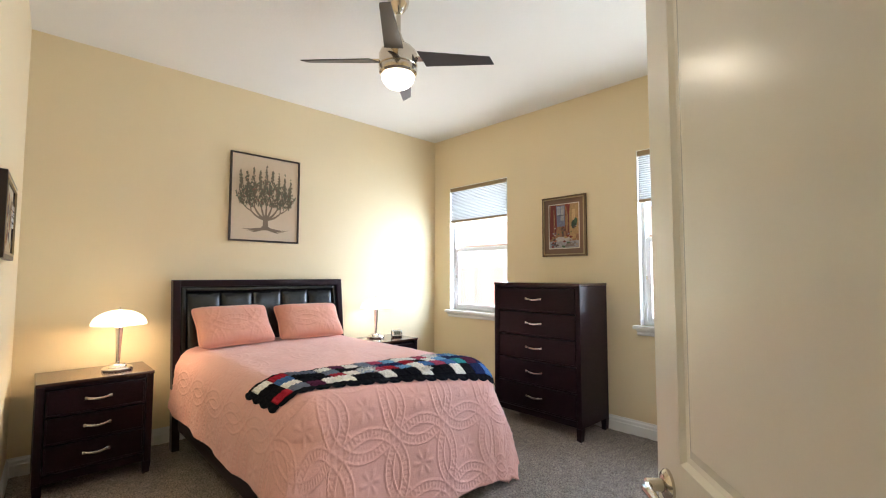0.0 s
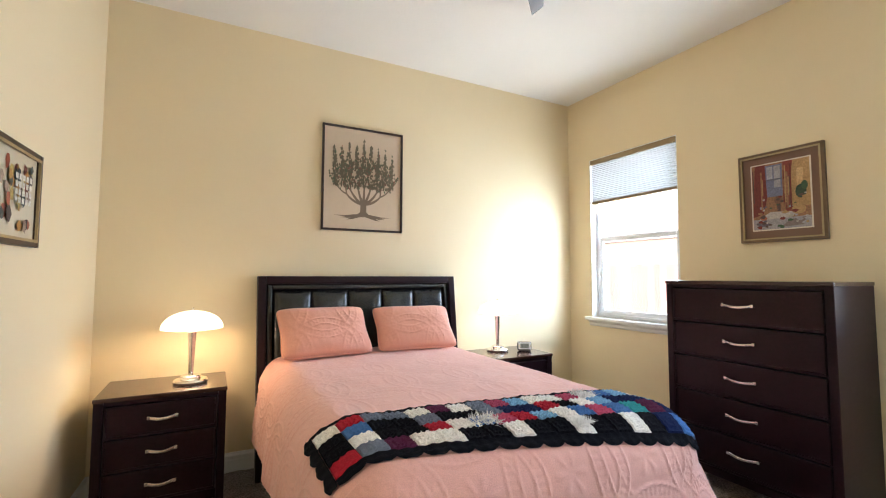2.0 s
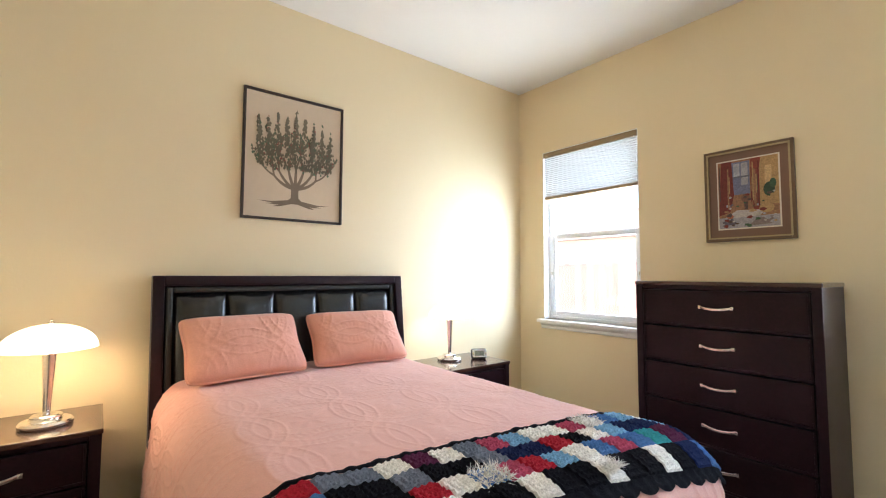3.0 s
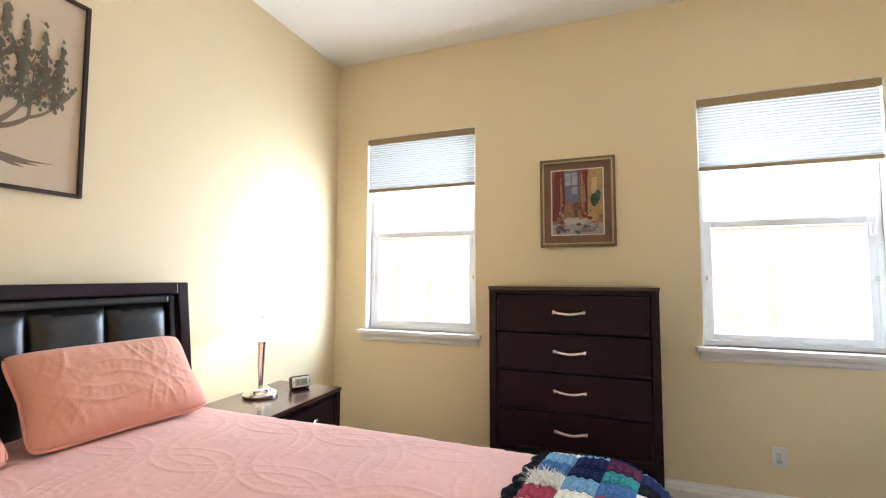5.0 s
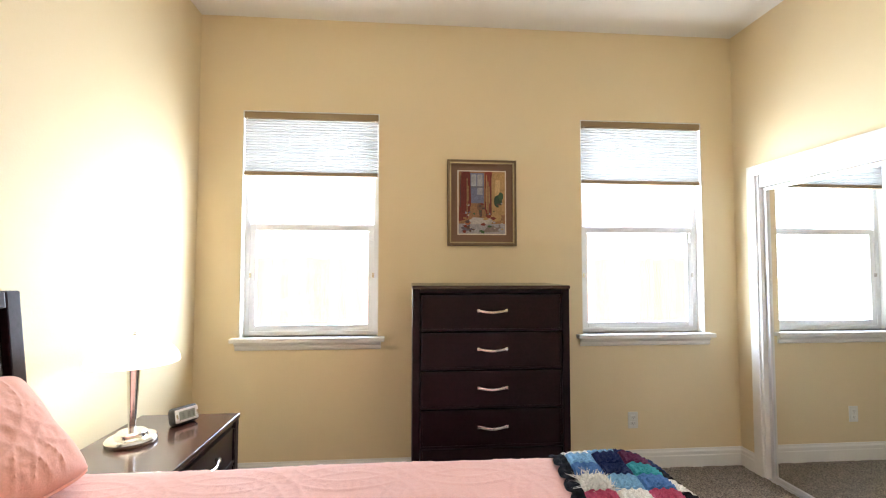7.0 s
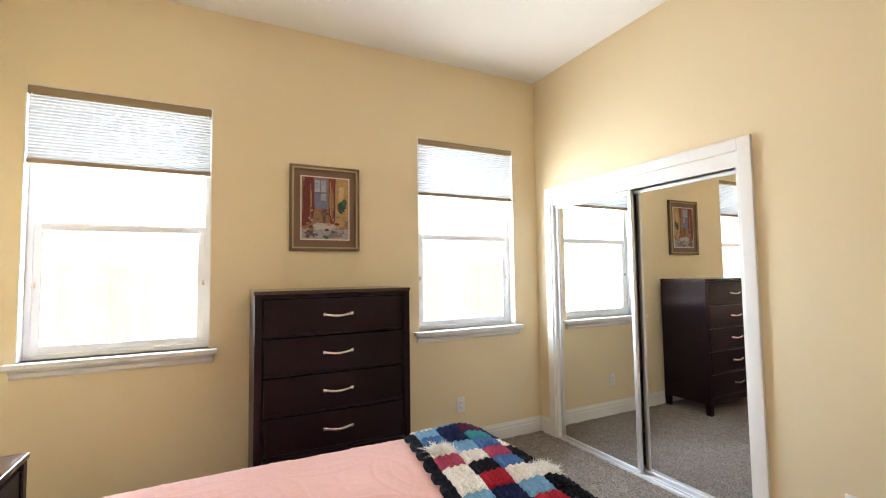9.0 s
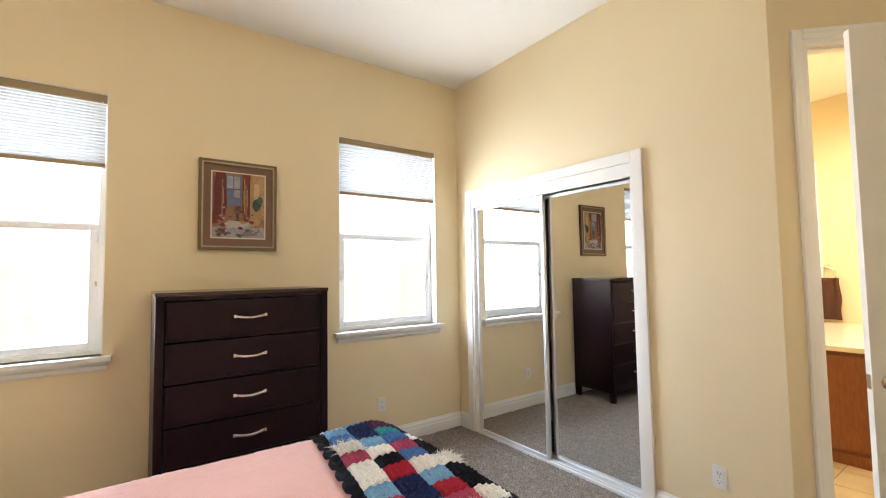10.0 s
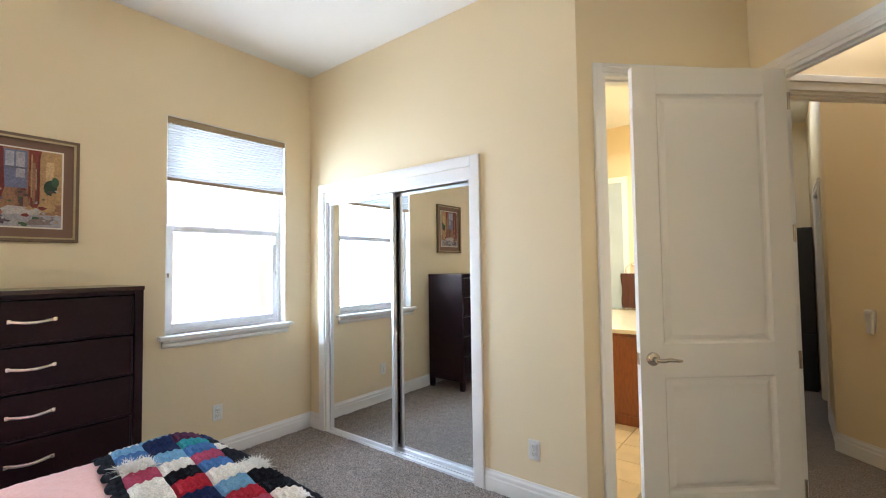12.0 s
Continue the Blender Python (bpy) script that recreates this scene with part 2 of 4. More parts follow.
pile(-4.0, -0.004, -3.826, -0.004, 0.0085)
pile(-3.93, -2.96, -4.58, -3.83, 0.0085)
fixed("ceiling", boxes((-6.5, T, -9.2, T, H, H + 0.12)), CEIL, "white textured flat ceiling", "ceiling")
fixed("wall_north", boxes((-6.5, T, 0, T, 0, H)), WALL, "pale yellow painted wall behind the bed", "wall")
fixed("wall_east", boxes((0, T, W1[1], 0, 0, H), (0, T, W2[1], W1[0], 0, H), (0, T, -9.2, W2[0], 0, H),
                         (0, T, *W1, 0, SILL), (0, T, *W1, HEAD, H), (0, T, *W2, 0, SILL), (0, T, *W2, HEAD, H)), WALL, "pale yellow wall with two windows", "wall")
WEST = pose(XW, 0, 0, 0, 0, -2)
XS = XW - 3.3 * math.sin(radians(2))
fixed("wall_west", oriented(boxes((-0.12, 0, -3.3, -0.001, 0, H)), WEST), WALL, "pale yellow wall beside the bed", "wall")
fixed("wall_west_end", boxes((-4.27, XS - 0.118, -3.42, -3.3, 0, H)), WALL, "plain wall end beside the entry", "wall")
CX0, CX1, CZ = -1.765, -0.212, 2.066
fixed("wall_south", boxes((CX1, 0, YS - 0.12, YS, 0, H), (S0[0], CX0, YS - 0.12, YS, 0, H), (CX0, CX1, YS - 0.12, YS, CZ, H)), WALL, "pale yellow wall around the mirrored closet", "wall")
fixed("wall_closet", boxes((-1.85, 0, -4.60, -4.50, 0, H), (-1.95, -1.85, -4.60, YS - 0.12, 0, H)), WALL, "plain back wall inside the closet", "wall")


def diagonal(m, length, o0, o1, head, thick=0.12):
    """A wall along local x with its room face at y = 0 and one opening."""
    bm = boxes((0, o0, -thick, 0, 0, H), (o1, length, -thick, 0, 0, H), (o0, o1, -thick, 0, head, H))
    return oriented(bm, m)


# local x runs along the wall, local y into the bedroom
BATH = pose(*CORNER, 0, 0, 0, 45)
HALL = pose(*CORNER, 0, 0, 0, 135) @ Matrix.Diagonal((1, -1, 1, 1))
BL = 1.0748
B_O0, B_O1, B_HEAD = 0.16, 0.930, 2.49
fixed("wall_bathroom", diagonal(BATH, BL, B_O0, B_O1, B_HEAD), WALL, "slanted yellow wall with the bathroom doorway", "wall")
H_O0, H_O1, H_HEAD = 0.155, 1.06, 2.445
_bm = diagonal(HALL, 1.48, H_O0, H_O1, H_HEAD, 0.08)
bmesh.ops.reverse_faces(_bm, faces=_bm.faces)
fixed("wall_hall", _bm, WALL, "slanted yellow wall with the entry doorway", "wall")
fixed("wall_jog", boxes((-4.39, -4.27, -3.62, -3.30, 0, H)), WALL, "short plain wall beside the entry", "wall")

# baseboards
BASE = [(0, 0), (0.016, 0), (0.016, 0.085), (0.012, 0.092), (0.012, 0.112), (0.006, 0.124), (0.004, 0.135), (0, 0.135)]
for a, b in (((0, YS), (0, 0)), ((0, 0), (XW, 0)), ((XW, 0), (XS, -3.3)), ((S0[0], YS), (CX0 - 0.072, YS)), ((CX1 + 0.072, YS), (0, YS))):
    fixed("baseboard", prism(BASE, a, b), WHITE, "white moulded wooden baseboard", "baseboard")


def casing(name, m, o0, o1, head, width, parent_label, proud=0.018, deep=0.12):
    t = thing(name, m, parent_label, "door frame", kind="structure")
    for x0, x1, z0, z1 in ((o0 - width, o0, 0, head + width), (o1, o1 + width, 0, head + width), (o0, o1, head, head + width)):
        bm = boxes((x0, x1, 0.0, proud * 0.7, z0, z1), bevel=0.004)
        if x1 - x0 < z1 - z0:
            xa, xb = (x0 + 0.002, x0 + width * 0.45) if x0 < o0 else (x1 - width * 0.45, x1 - 0.002)
            block(bm, xa, xb, 0.003, proud, z0, z1 - 0.002, bevel=0.005)
        else:
            block(bm, x0, x1, 0.003, proud, z1 - width * 0.45, z1 - 0.002, bevel=0.005)
        part("casing", bm, WHITE, t)
    part("jamb", boxes((o0, o0 + 0.02, -deep, 0.004, 0, head), (o1 - 0.02, o1, -deep, 0.004, 0, head), (o0 + 0.02, o1 - 0.02, -deep, 0.004, head - 0.02, head)), WHITE, t)
    part("door_stop", boxes((o0 + 0.02, o0 + 0.032, -deep * 0.62, -deep * 0.33, 0, head - 0.02), (o1 - 0.032, o1 - 0.02, -deep * 0.62, -deep * 0.33, 0, head - 0.02), (o0 + 0.032, o1 - 0.032, -deep * 0.62, -deep * 0.33, head - 0.032, head - 0.02)), WHITE, t)
    return t


casing("door_frame_1", BATH, B_O0, B_O1, B_HEAD, 0.052, "white moulded casing around the bathroom doorway")
casing("door_frame_2", pose(*CORNER, 0, 0, 0, 135) @ pose(0, 0, 0, 0, 0, 180) @ Matrix.Translation((-1.34, 0, 0)), 1.34 - H_O1, 1.34 - H_O0, H_HEAD, 0.075, "white moulded casing around the entry doorway", deep=0.08)


# ---- windows ----
def window(name, y0, y1, blind_z):
    w = thing(name, pose(0, (y0 + y1) / 2, SILL), "white vinyl single-hung window with raised lower sash rail", "window", kind="structure")
    h, z1 = (y1 - y0) / 2, HEAD - SILL
    part("reveal", boxes((0.001, 0.10, -h, -h + 0.006, 0, z1), (0.001, 0.10, h - 0.006, h, 0, z1), (0.001, 0.10, -h, h, z1 - 0.006, z1)), WHITE, w)
    f = 0.030
    part("window_frame", boxes((0.075, 0.145, -h + 0.006, -h + 0.006 + f, 0, z1), (0.075, 0.145, h - 0.006 - f, h - 0.006, 0, z1), (0.075, 0.145, -h + f, h - f, 0, f), (0.075, 0.145, -h + f, h - f, z1 - f - 0.006, z1 - 0.006), bevel=0.003), VINYL, w)
    mid = 1.705 - SILL
    s = 0.042
    a, b = -h + f + 0.004, h - f - 0.004
    sash = part("lower_sash", boxes((0.080, 0.106, a, a + s, f, mid + 0.02), (0.080, 0.106, b - s, b, f, mid + 0.02), (0.080, 0.106, a + s, b - s, f, f + s), (0.080, 0.106, a + s, b - s, mid - 0.022, mid + 0.02), bevel=0.003), VINYL, w)
    part("latch", boxes((0.062, 0.080, a + 0.005, a + 0.03, mid - 0.09, mid - 0.02), bevel=0.003), VINYL, sash)
    for y in (a + 0.008, b - 0.008):
        part("tilt_pin", boxes((0.066, 0.080, y - 0.006, y + 0.006, 0.40, 0.43)), CHROME, sash)
    part("upper_rail", boxes((0.108, 0.135, a, b, mid - 0.012, mid + 0.03), bevel=0.003), VINYL, w)
    for z0, z2, x in ((f + s, mid - 0.022, 0.093), (mid + 0.03, z1 - f, 0.122)):
        p = part("pane", boxes((x - 0.002, x + 0.002, a + 0.01, b - 0.01, z0, z2)), GLASS, w)
        p.visible_shadow = False
    sl = boxes((-0.055, 0.075, -h - 0.045, h + 0.045, -0.03, 0.0), bevel=0.005)
    part("window_sill", sl, WHITE, w)
    part("apron", prism([(0, -0.085), (0.010, -0.085), (0.016, -0.075), (0.018, -0.055), (0.032, -0.042), (0.036, -0.030), (0, -0.030)], (0, -h - 0.02), (0, h + 0.02)), WHITE, w)
    # cellular shade, drawn part way down
    bl = thing("cellular_shade", pose(0, (y0 + y1) / 2, blind_z), "white pleated cellular shade half raised with tan rails", "window blind", "window shades")
    top = HEAD - blind_z - 0.008
    part("head_rail", boxes((-0.002, 0.055, -h + 0.008, h - 0.008, top - 0.046, top), bevel=0.004), TAN, bl, "tan head rail")
    part("bottom_rail", boxes((0.006, 0.048, -h + 0.010, h - 0.010, 0, 0.026), bevel=0.004), TAN, bl, "tan bottom rail")
    n = 20
    za, zb = 0.026, top - 0.046
    bm = bmesh.new()
    for side, x in ((1, 0.018),):
        rows = []
        for i in range(2 * n + 1):
            z = za + (zb - za) * i / (2 * n)
            xx = x - side * (0.007 if i % 2 else 0.0)
            rows.append((bm.verts.new((xx, -h + 0.012, z)), bm.verts.new((xx, h - 0.012, z))))
        for r, q in zip(rows, rows[1:]):
            bm.faces.new((r[0], r[1], q[1], q[0]))
    part("cell_fabric", bm, CELL, bl)
    for y in (-h + 0.028, h - 0.028):
        part("cord_guide", boxes((-0.004, 0.002, y - 0.004, y + 0.004, top - 0.056, top - 0.044), bevel=0.001), CHROME, bl)
    return w


window("window_1", *W1, 2.055)
window("window_2", *W2, 2.035)

# ---- mirrored closet ----
cl = thing("closet_frame", pose(0, YS, 0), "white painted casing and header around the closet doors", "door frame", kind="structure")
for x0, x1, z0, z1 in ((CX0 - 0.07, CX0, 0, CZ + 0.07), (CX1, CX1 + 0.07, 0, CZ + 0.07), (CX0, CX1, CZ, CZ + 0.07)):
    part("casing", boxes((x0, x1, 0, 0.02, z0, z1), bevel=0.005), WHITE, cl)
part("jamb", boxes((CX0, CX0 + 0.018, -0.12, 0.006, 0, CZ), (CX1 - 0.018, CX1, -0.12, 0.006, 0, CZ)), WHITE, cl)
part("fascia", boxes((CX0 + 0.018, CX1 - 0.018, -0.03, 0.0, CZ - 0.085, CZ - 0.001), bevel=0.003), WHITE, cl)
part("floor_track", boxes((CX0 + 0.018, CX1 - 0.018, -0.10, 0.0, 0.0, 0.010), (CX0 + 0.018, CX1 - 0.018, -0.055, -0.045, 0.010, 0.02), (CX0 + 0.018, CX1 - 0.018, -0.012, -0.004, 0.010, 0.018)), ALU, cl, "silver metal floor track")
mw = (CX1 - CX0 - 0.036) / 2 + 0.025
for x0, y0 in ((CX0 + 0.019, -0.085), (CX1 - 0.019 - mw, -0.040)):
    d = thing("mirror_door", pose(x0, YS + y0, 0.011), "sliding closet door with full-height mirror and silver frame", "closet door", "closet doors")
    zt = CZ - 0.10
    part("frame", boxes((0, 0.024, -0.012, 0.014, 0, zt), (mw - 0.024, mw, -0.012, 0.014, 0, zt), (0.024, mw - 0.024, -0.012, 0.014, 0, 0.026), (0.024, mw - 0.024, -0.012, 0.014, zt - 0.02, zt), bevel=0.002), ALU, d, "bright silver metal frame")
    part("mirror", boxes((0.024, mw - 0.024, -0.004, 0.004, 0.026, zt - 0.02)), MIRROR, d, "clear mirror")


# ---- the panelled door ----
def lever(parent, x, z, y, side, way):
    """A lever handle on the face at y, pointing along way * x."""
    h = part("door_handle", oriented(lathe([(0.034, 0), (0.034, 0.006), (0.028, 0.012), (0.014, 0.016), (0.013, 0.05)], 28), pose(x, y, z, -90 * side, 0, 0)), NICKEL, parent, "satin nickel lever handle", smooth=True)
    ys = y + side * 0.05
    part("lever", tube([(x, ys - side * 0.006, z), (x + way * 0.02, ys + side * 0.006, z), (x + way * 0.06, ys + side * 0.008, z + 0.004), (x + way * 0.10, ys + side * 0.004, z - 0.002), (x + way * 0.128, ys - side * 0.012, z - 0.006)], [0.010, 0.011, 0.010, 0.009, 0.007], 10), NICKEL, h, smooth=True)


def panel_door(name, m, width, height, label):
    d = thing(name, m, label, "door")
    t = 0.0175
    st = 0.125
    zs = ((0.24, 0.82), (0.985, height - 0.14))
    part("stile", boxes((0, st, -t, t, 0, height), bevel=0.002), DOORP, d)
    part("stile", boxes((width - st, width, -t, t, 0, height), bevel=0.002), DOORP, d)
    for z0, z1 in ((0, zs[0][0]), (zs[0][1], zs[1][0]), (zs[1][1], height)):
        part("rail", boxes((st, width - st, -t, t, z0, z1)), DOORP, d)
    for z0, z1 in zs:
        bm = boxes((st, width - st, -t + 0.012, t - 0.012, z0, z1))
        for s in (-1, 1):
            a, b = st, width - st
            loops = [[bm.verts.new((x, s * yy, z)) for x, z in ((a + i, z0 + i), (b - i, z0 + i), (b - i, z1 - i), (a + i, z1 - i))]
                     for i, yy in ((0, t - 0.001), (0.010, t - 0.010), (0.022, t - 0.0115), (0.045, t - 0.004))]
            for p, q in zip(loops, loops[1:]):
                for k in range(4):
                    bm.faces.new((p[k], p[(k + 1) % 4], q[(k + 1) % 4], q[k]))
            bm.faces.new(loops[-1])
        bmesh.ops.recalc_face_normals(bm, faces=bm.faces)
        part("panel", bm, DOORP, d)
    for s in (-1, 1):
        lever(d, width - 0.065, 0.915, s * t, s, -1)
    part("latch_plate", boxes((width - 0.001, width + 0.002, -0.012, 0.012, 0.885, 0.945), bevel=0.0008), NICKEL, d)
    for z in (0.20, 0.85, 1.50, height - 0.22):
        part("hinge", oriented(lathe([(0.007, 0), (0.007, 0.09)], 12), pose(-0.006, t + 0.004, z)), NICKEL, d)
    return d


HINGE = (-3.40, -4.383)
panel_door("door_1", pose(*HINGE, 0.008, 0, 0, 40.6), 0.832, 2.42, "cream painted two-panel door standing open, nickel lever")


# ---- bed ----
BX0, BX1, BY0, BY1, BTOP = -2.985, -1.465, -0.13, -2.27, 0.785
BCX = (BX0 + BX1) / 2
bed = thing("bed", pose(0, 0, 0), "dark wooden bed with padded leather headboard against the wall", "bed")
HX0, HX1, HT = -3.016, -1.454, 1.345
RAKE = Matrix(((1, 0, 0, 0), (0, 1, 0.115, -0.115 * 1.345), (0, 0, 1, 0), (0, 0, 0, 1)))
fr = part("headboard_frame", oriented(boxes((HX0, HX0 + 0.055, -0.112, -0.030, 0.0, HT), (HX1 - 0.055, HX1, -0.112, -0.030, 0.0, HT), (HX0 + 0.055, HX1 - 0.055, -0.112, -0.030, HT - 0.055, HT), (HX0 + 0.055, HX1 - 0.055, -0.06, -0.032, 0.30, HT - 0.055), bevel=0.006), RAKE), ESPRESSO, bed)
a, b = HX0 + 0.062, HX1 - 0.062
inset = boxes((a, a + 0.035, -0.098, -0.06, 0.3, HT - 0.06), (b - 0.035, b, -0.098, -0.06, 0.3, HT - 0.06), (a + 0.035, b - 0.035, -0.098, -0.06, HT - 0.095, HT - 0.06), bevel=0.010)
part("leather_border", oriented(inset, RAKE), LEATHER, bed, "black leather border")
a, b = a + 0.036, b - 0.036
for i in range(5):
    w = (b - a) / 5
    x0, z0, z1 = a + i * w, 0.40, HT - 0.097

    def channel(u, v, x0=x0, w=w, z0=z0, z1=z1):
        puff = (max(0, 1 - (2 * u - 1) ** 4)) ** 0.5 * (max(0, 1 - (2 * v - 1) ** 16)) ** 0.5
        wrinkle = 0.003 * noise.noise((u * 3 + x0 * 7, v * 9, 1)) * puff
        return (x0 + u * w, -0.062 - 0.042 * puff - wrinkle, z0 + v * (z1 - z0))
    part("padded_channel", oriented(grid(18, 30, channel), RAKE), LEATHER, bed, "black padded leather channel", smooth=True)
for x in (BX0 + 0.01, BX1 - 0.035):
    part("side_rail", boxes((x, x + 0.025, BY1 + 0.10, -0.112, 0.16, 0.36), bevel=0.005), ESPRESSO, bed)
part("foot_rail", boxes((BX0 + 0.01, BX1 - 0.01, BY1 + 0.07, BY1 + 0.10, 0.16, 0.36), bevel=0.005), ESPRESSO, bed)
for x in (BX0 + 0.02, BX1 - 0.09):
    part("leg", boxes((x, x + 0.07, BY1 + 0.105, BY1 + 0.175, 0, 0.16), bevel=0.006), ESPRESSO, bed)
part("box_spring", boxes((BX0 + 0.04, BX1 - 0.04, BY1 + 0.11, -0.115, 0.28, 0.50), bevel=0.02), WHITE, bed)
part("mattress", boxes((BX0 + 0.06, BX1 - 0.06, BY1 + 0.13, -0.115, 0.50, 0.725), bevel=0.10), WHITE, bed)

RAD = 0.19
IX0, IX1, IY = BX0 + RAD - 0.015, BX1 - RAD + 0.015, BY1 + RAD - 0.03


def fall(L, flare, wave):
    """Out and down after L metres of cloth past the flat top."""
    arc = RAD * math.pi / 2
    if L <= 0:
        return 0.0, 0.0
    if L < arc:
        return RAD * math.sin(L / RAD), RAD * (1 - math.cos(L / RAD))
    s = L - arc
    return RAD + flare * s + wave * min(1, s / 0.3), RAD + s * 0.992


def ridge(d, w=0.010):
    return max(0.0, 1 - (d / w) ** 2)


def quilt(u, v):
    """Large overlapping wedding rings with ribbed bands raised in the cloth."""
    p = 0.36
    h = 0.0
    ci, cj = round(u / p), round(v / p)
    for i in (ci - 1, ci, ci + 1):
        for j in (cj - 1, cj, cj + 1):
            du, dv = u - i * p, v - j * p
            r = math.hypot(du, dv)
            if r > 0.27:
                continue
            h = max(h, ridge(r - 0.258, 0.0062), ridge(r - 0.208, 0.0062), 0.6 * ridge(r - 0.150, 0.006))
            if 0.208 < r < 0.258:
                h = max(h, 0.45 * max(0.0, math.cos(math.atan2(dv, du) * 60)))
            elif r < 0.08:
                h = max(h, 0.6 * max(0.0, math.cos(math.atan2(dv, du) * 6)) * ridge(r - 0.045, 0.03))
    return h * 0.0042


def cloth_point(u, v, lift=0.0, relief=True):
    """Cloth coordinates: u metres east of the bed's middle line, v metres south of the headboard."""
    x, y = BCX + u, -0.16 - v
    ex = max(IX0 - x, x - IX1, 0.0)
    ey = max(IY - y, 0.0)
    L = math.hypot(ex, ey)
    px, py = min(max(x, IX0), IX1), max(y, IY)
    nx, ny = ((x - px) / L, (y - py) / L) if L > 0 else (0, 0)
    along = x if ey > ex else y
    wave = 0.011 * math.sin(along * 11 + 1.3 * noise.noise((along * 2, 3, 0))) + 0.012 * noise.noise((along * 5, 7, 1))
    corner = min(ex, ey) / max(0.001, max(ex, ey)) if L > 0.2 else 0
    out, down = fall(L, 0.12 + 0.02 * ey / max(L, 0.001), wave + 0.10 * corner)
    crown = 0.012 * (1 - ((px - BCX) / 0.7) ** 2)
    z = BTOP + crown - down
    big = 0.006 * noise.noise((x * 2.5, y * 2.5, 0.5)) + 0.003 * noise.noise((x * 9, y * 9, 2))
    rel = quilt(u, v) * (0.5 + 0.6 * min(1, L / 0.2)) if relief else 0.0
    fold = rel + big + lift
    c = min(1, L / (RAD * 1.4))
    z = max(z + fold * (1 - c), 0.018 + 0.01 * (1 + math.sin(along * 31)))
    return Vector((px + nx * (out + fold * c), py + ny * (out + fold * c), z))


HALF, LONG = 1.16, 2.785
sp = grid(400, 440, lambda a, b: cloth_point((2 * a - 1) * HALF, b * LONG))
spread = tagged(new("bedspread", mesh_of("bedspread", sp, SPREAD, True)), "salmon pink quilted bedspread with raised ring pattern on bed", "bedspread")
sol = spread.modifiers.new("thickness", "SOLIDIFY")
sol.thickness, sol.offset = 0.006, -1
hem = bmesh.new()
tube([cloth_point((2 * i / 120 - 1) * HALF, 0.26, 0.004, False) for i in range(14, 107)], 0.0035, 6, hem)
part("seam", hem, SPREAD, spread)


# ---- pillows ----
def sham(x0, x1, z0, h, tilt, turn, seed):
    w = x1 - x0
    p = thing("pillow", pose((x0 + x1) / 2, -0.45, z0, tilt, 0, turn), "salmon pink quilted pillow sham leaning on the headboard", "pillow", "bed pillows")
    bm = bmesh.new()
    for s in (-1, 1):
        def f(u, v, s=s):
            a, b = 2 * u - 1, 2 * v - 1
            th = 0.085 * (max(0, 1 - abs(a) ** 3.2) * max(0, 1 - abs(b) ** 3.2)) ** 0.5
            pinch = 1 - 0.035 * (1 - abs(b)) * abs(a)
            px = a * w / 2 * pinch * (1 - 0.03 * (1 - abs(b) ** 2))
            pz = h / 2 + b * h / 2 * (1 - 0.05 * (1 - abs(a) ** 2)) * (1 - 0.09 * (a * b) ** 6)
            px *= 1 - 0.06 * (a * b) ** 6
            wr = 0.007 * noise.noise((a * 2 + seed, b * 2, 0)) + 0.002 * noise.noise((a * 9 + seed, b * 5, 4))
            q = quilt(px + 0.1 + seed, pz) * 0.9
            edge = min(1, 4 * (1 - max(abs(a), abs(b))))
            return (px, s * (th + (wr + q) * edge), pz)
        g = grid(80, 56, f, bm)
    bmesh.ops.remove_doubles(bm, verts=bm.verts, dist=0.0004)
    bmesh.ops.recalc_face_normals(bm, faces=bm.faces)
    body = part("cushion", bm, PILLOW, p, smooth=True)
    pts = []
    for i in range(121):
        t = i / 120 * 4
        k, f_ = int(min(t, 3.999)), t - int(min(t, 3.999))
        a, b = ((2 * f_ - 1, -1), (1, 2 * f_ - 1), (1 - 2 * f_, 1), (-1, 1 - 2 * f_))[k]
        pts.append((a * w / 2 * (1 - 0.035 * (1 - abs(b))) * (1 - 0.03 * (1 - b * b)) * (1 - 0.06 * (a * b) ** 6), 0, h / 2 + b * h / 2 * (1 - 0.05 * (1 - a * a)) * (1 - 0.09 * (a * b) ** 6)))
    part("piping", tube(pts, 0.006, 6), PILLOW, body)
    return p


sham(-2.90, -2.275, BTOP + 0.025, 0.40, -40, 3, 1.0)
sham(-2.24, -1.62, BTOP + 0.025, 0.385, -40, -5, 5.0)

# ---- crocheted afghan ----
YARN = {}
for key, c in (("navy", (0.013, 0.022, 0.085)), ("black", (0.006, 0.006, 0.010)), ("cream", (0.90, 0.88, 0.84)), ("red", (0.42, 0.02, 0.04)), ("rose", (0.45, 0.07, 0.14)),
               ("blue", (0.07, 0.18, 0.45)), ("sky", (0.20, 0.42, 0.66)), ("slate", (0.17, 0.20, 0.27)), ("plum", (0.10, 0.02, 0.06)), ("teal", (0.04, 0.30, 0.34))):
    YARN[key] = mat("yarn_" + key, c, 0.95, var=0.2, scale=40, fine=0.18, bump=0.5, bump_scale=220, spec=0.1)
FLUFF = mat("white_fluff", (0.86, 0.85, 0.82), 0.9, var=0.08, scale=30)
afghan = thing("afghan", pose(0, 0, 0), "crocheted granny-square afghan in navy, white, red and blue across the bed", "blanket")
AU0, AU1, NA, MA = -0.735, 0.70, 17, 4
SQ = (AU1 - AU0) / NA


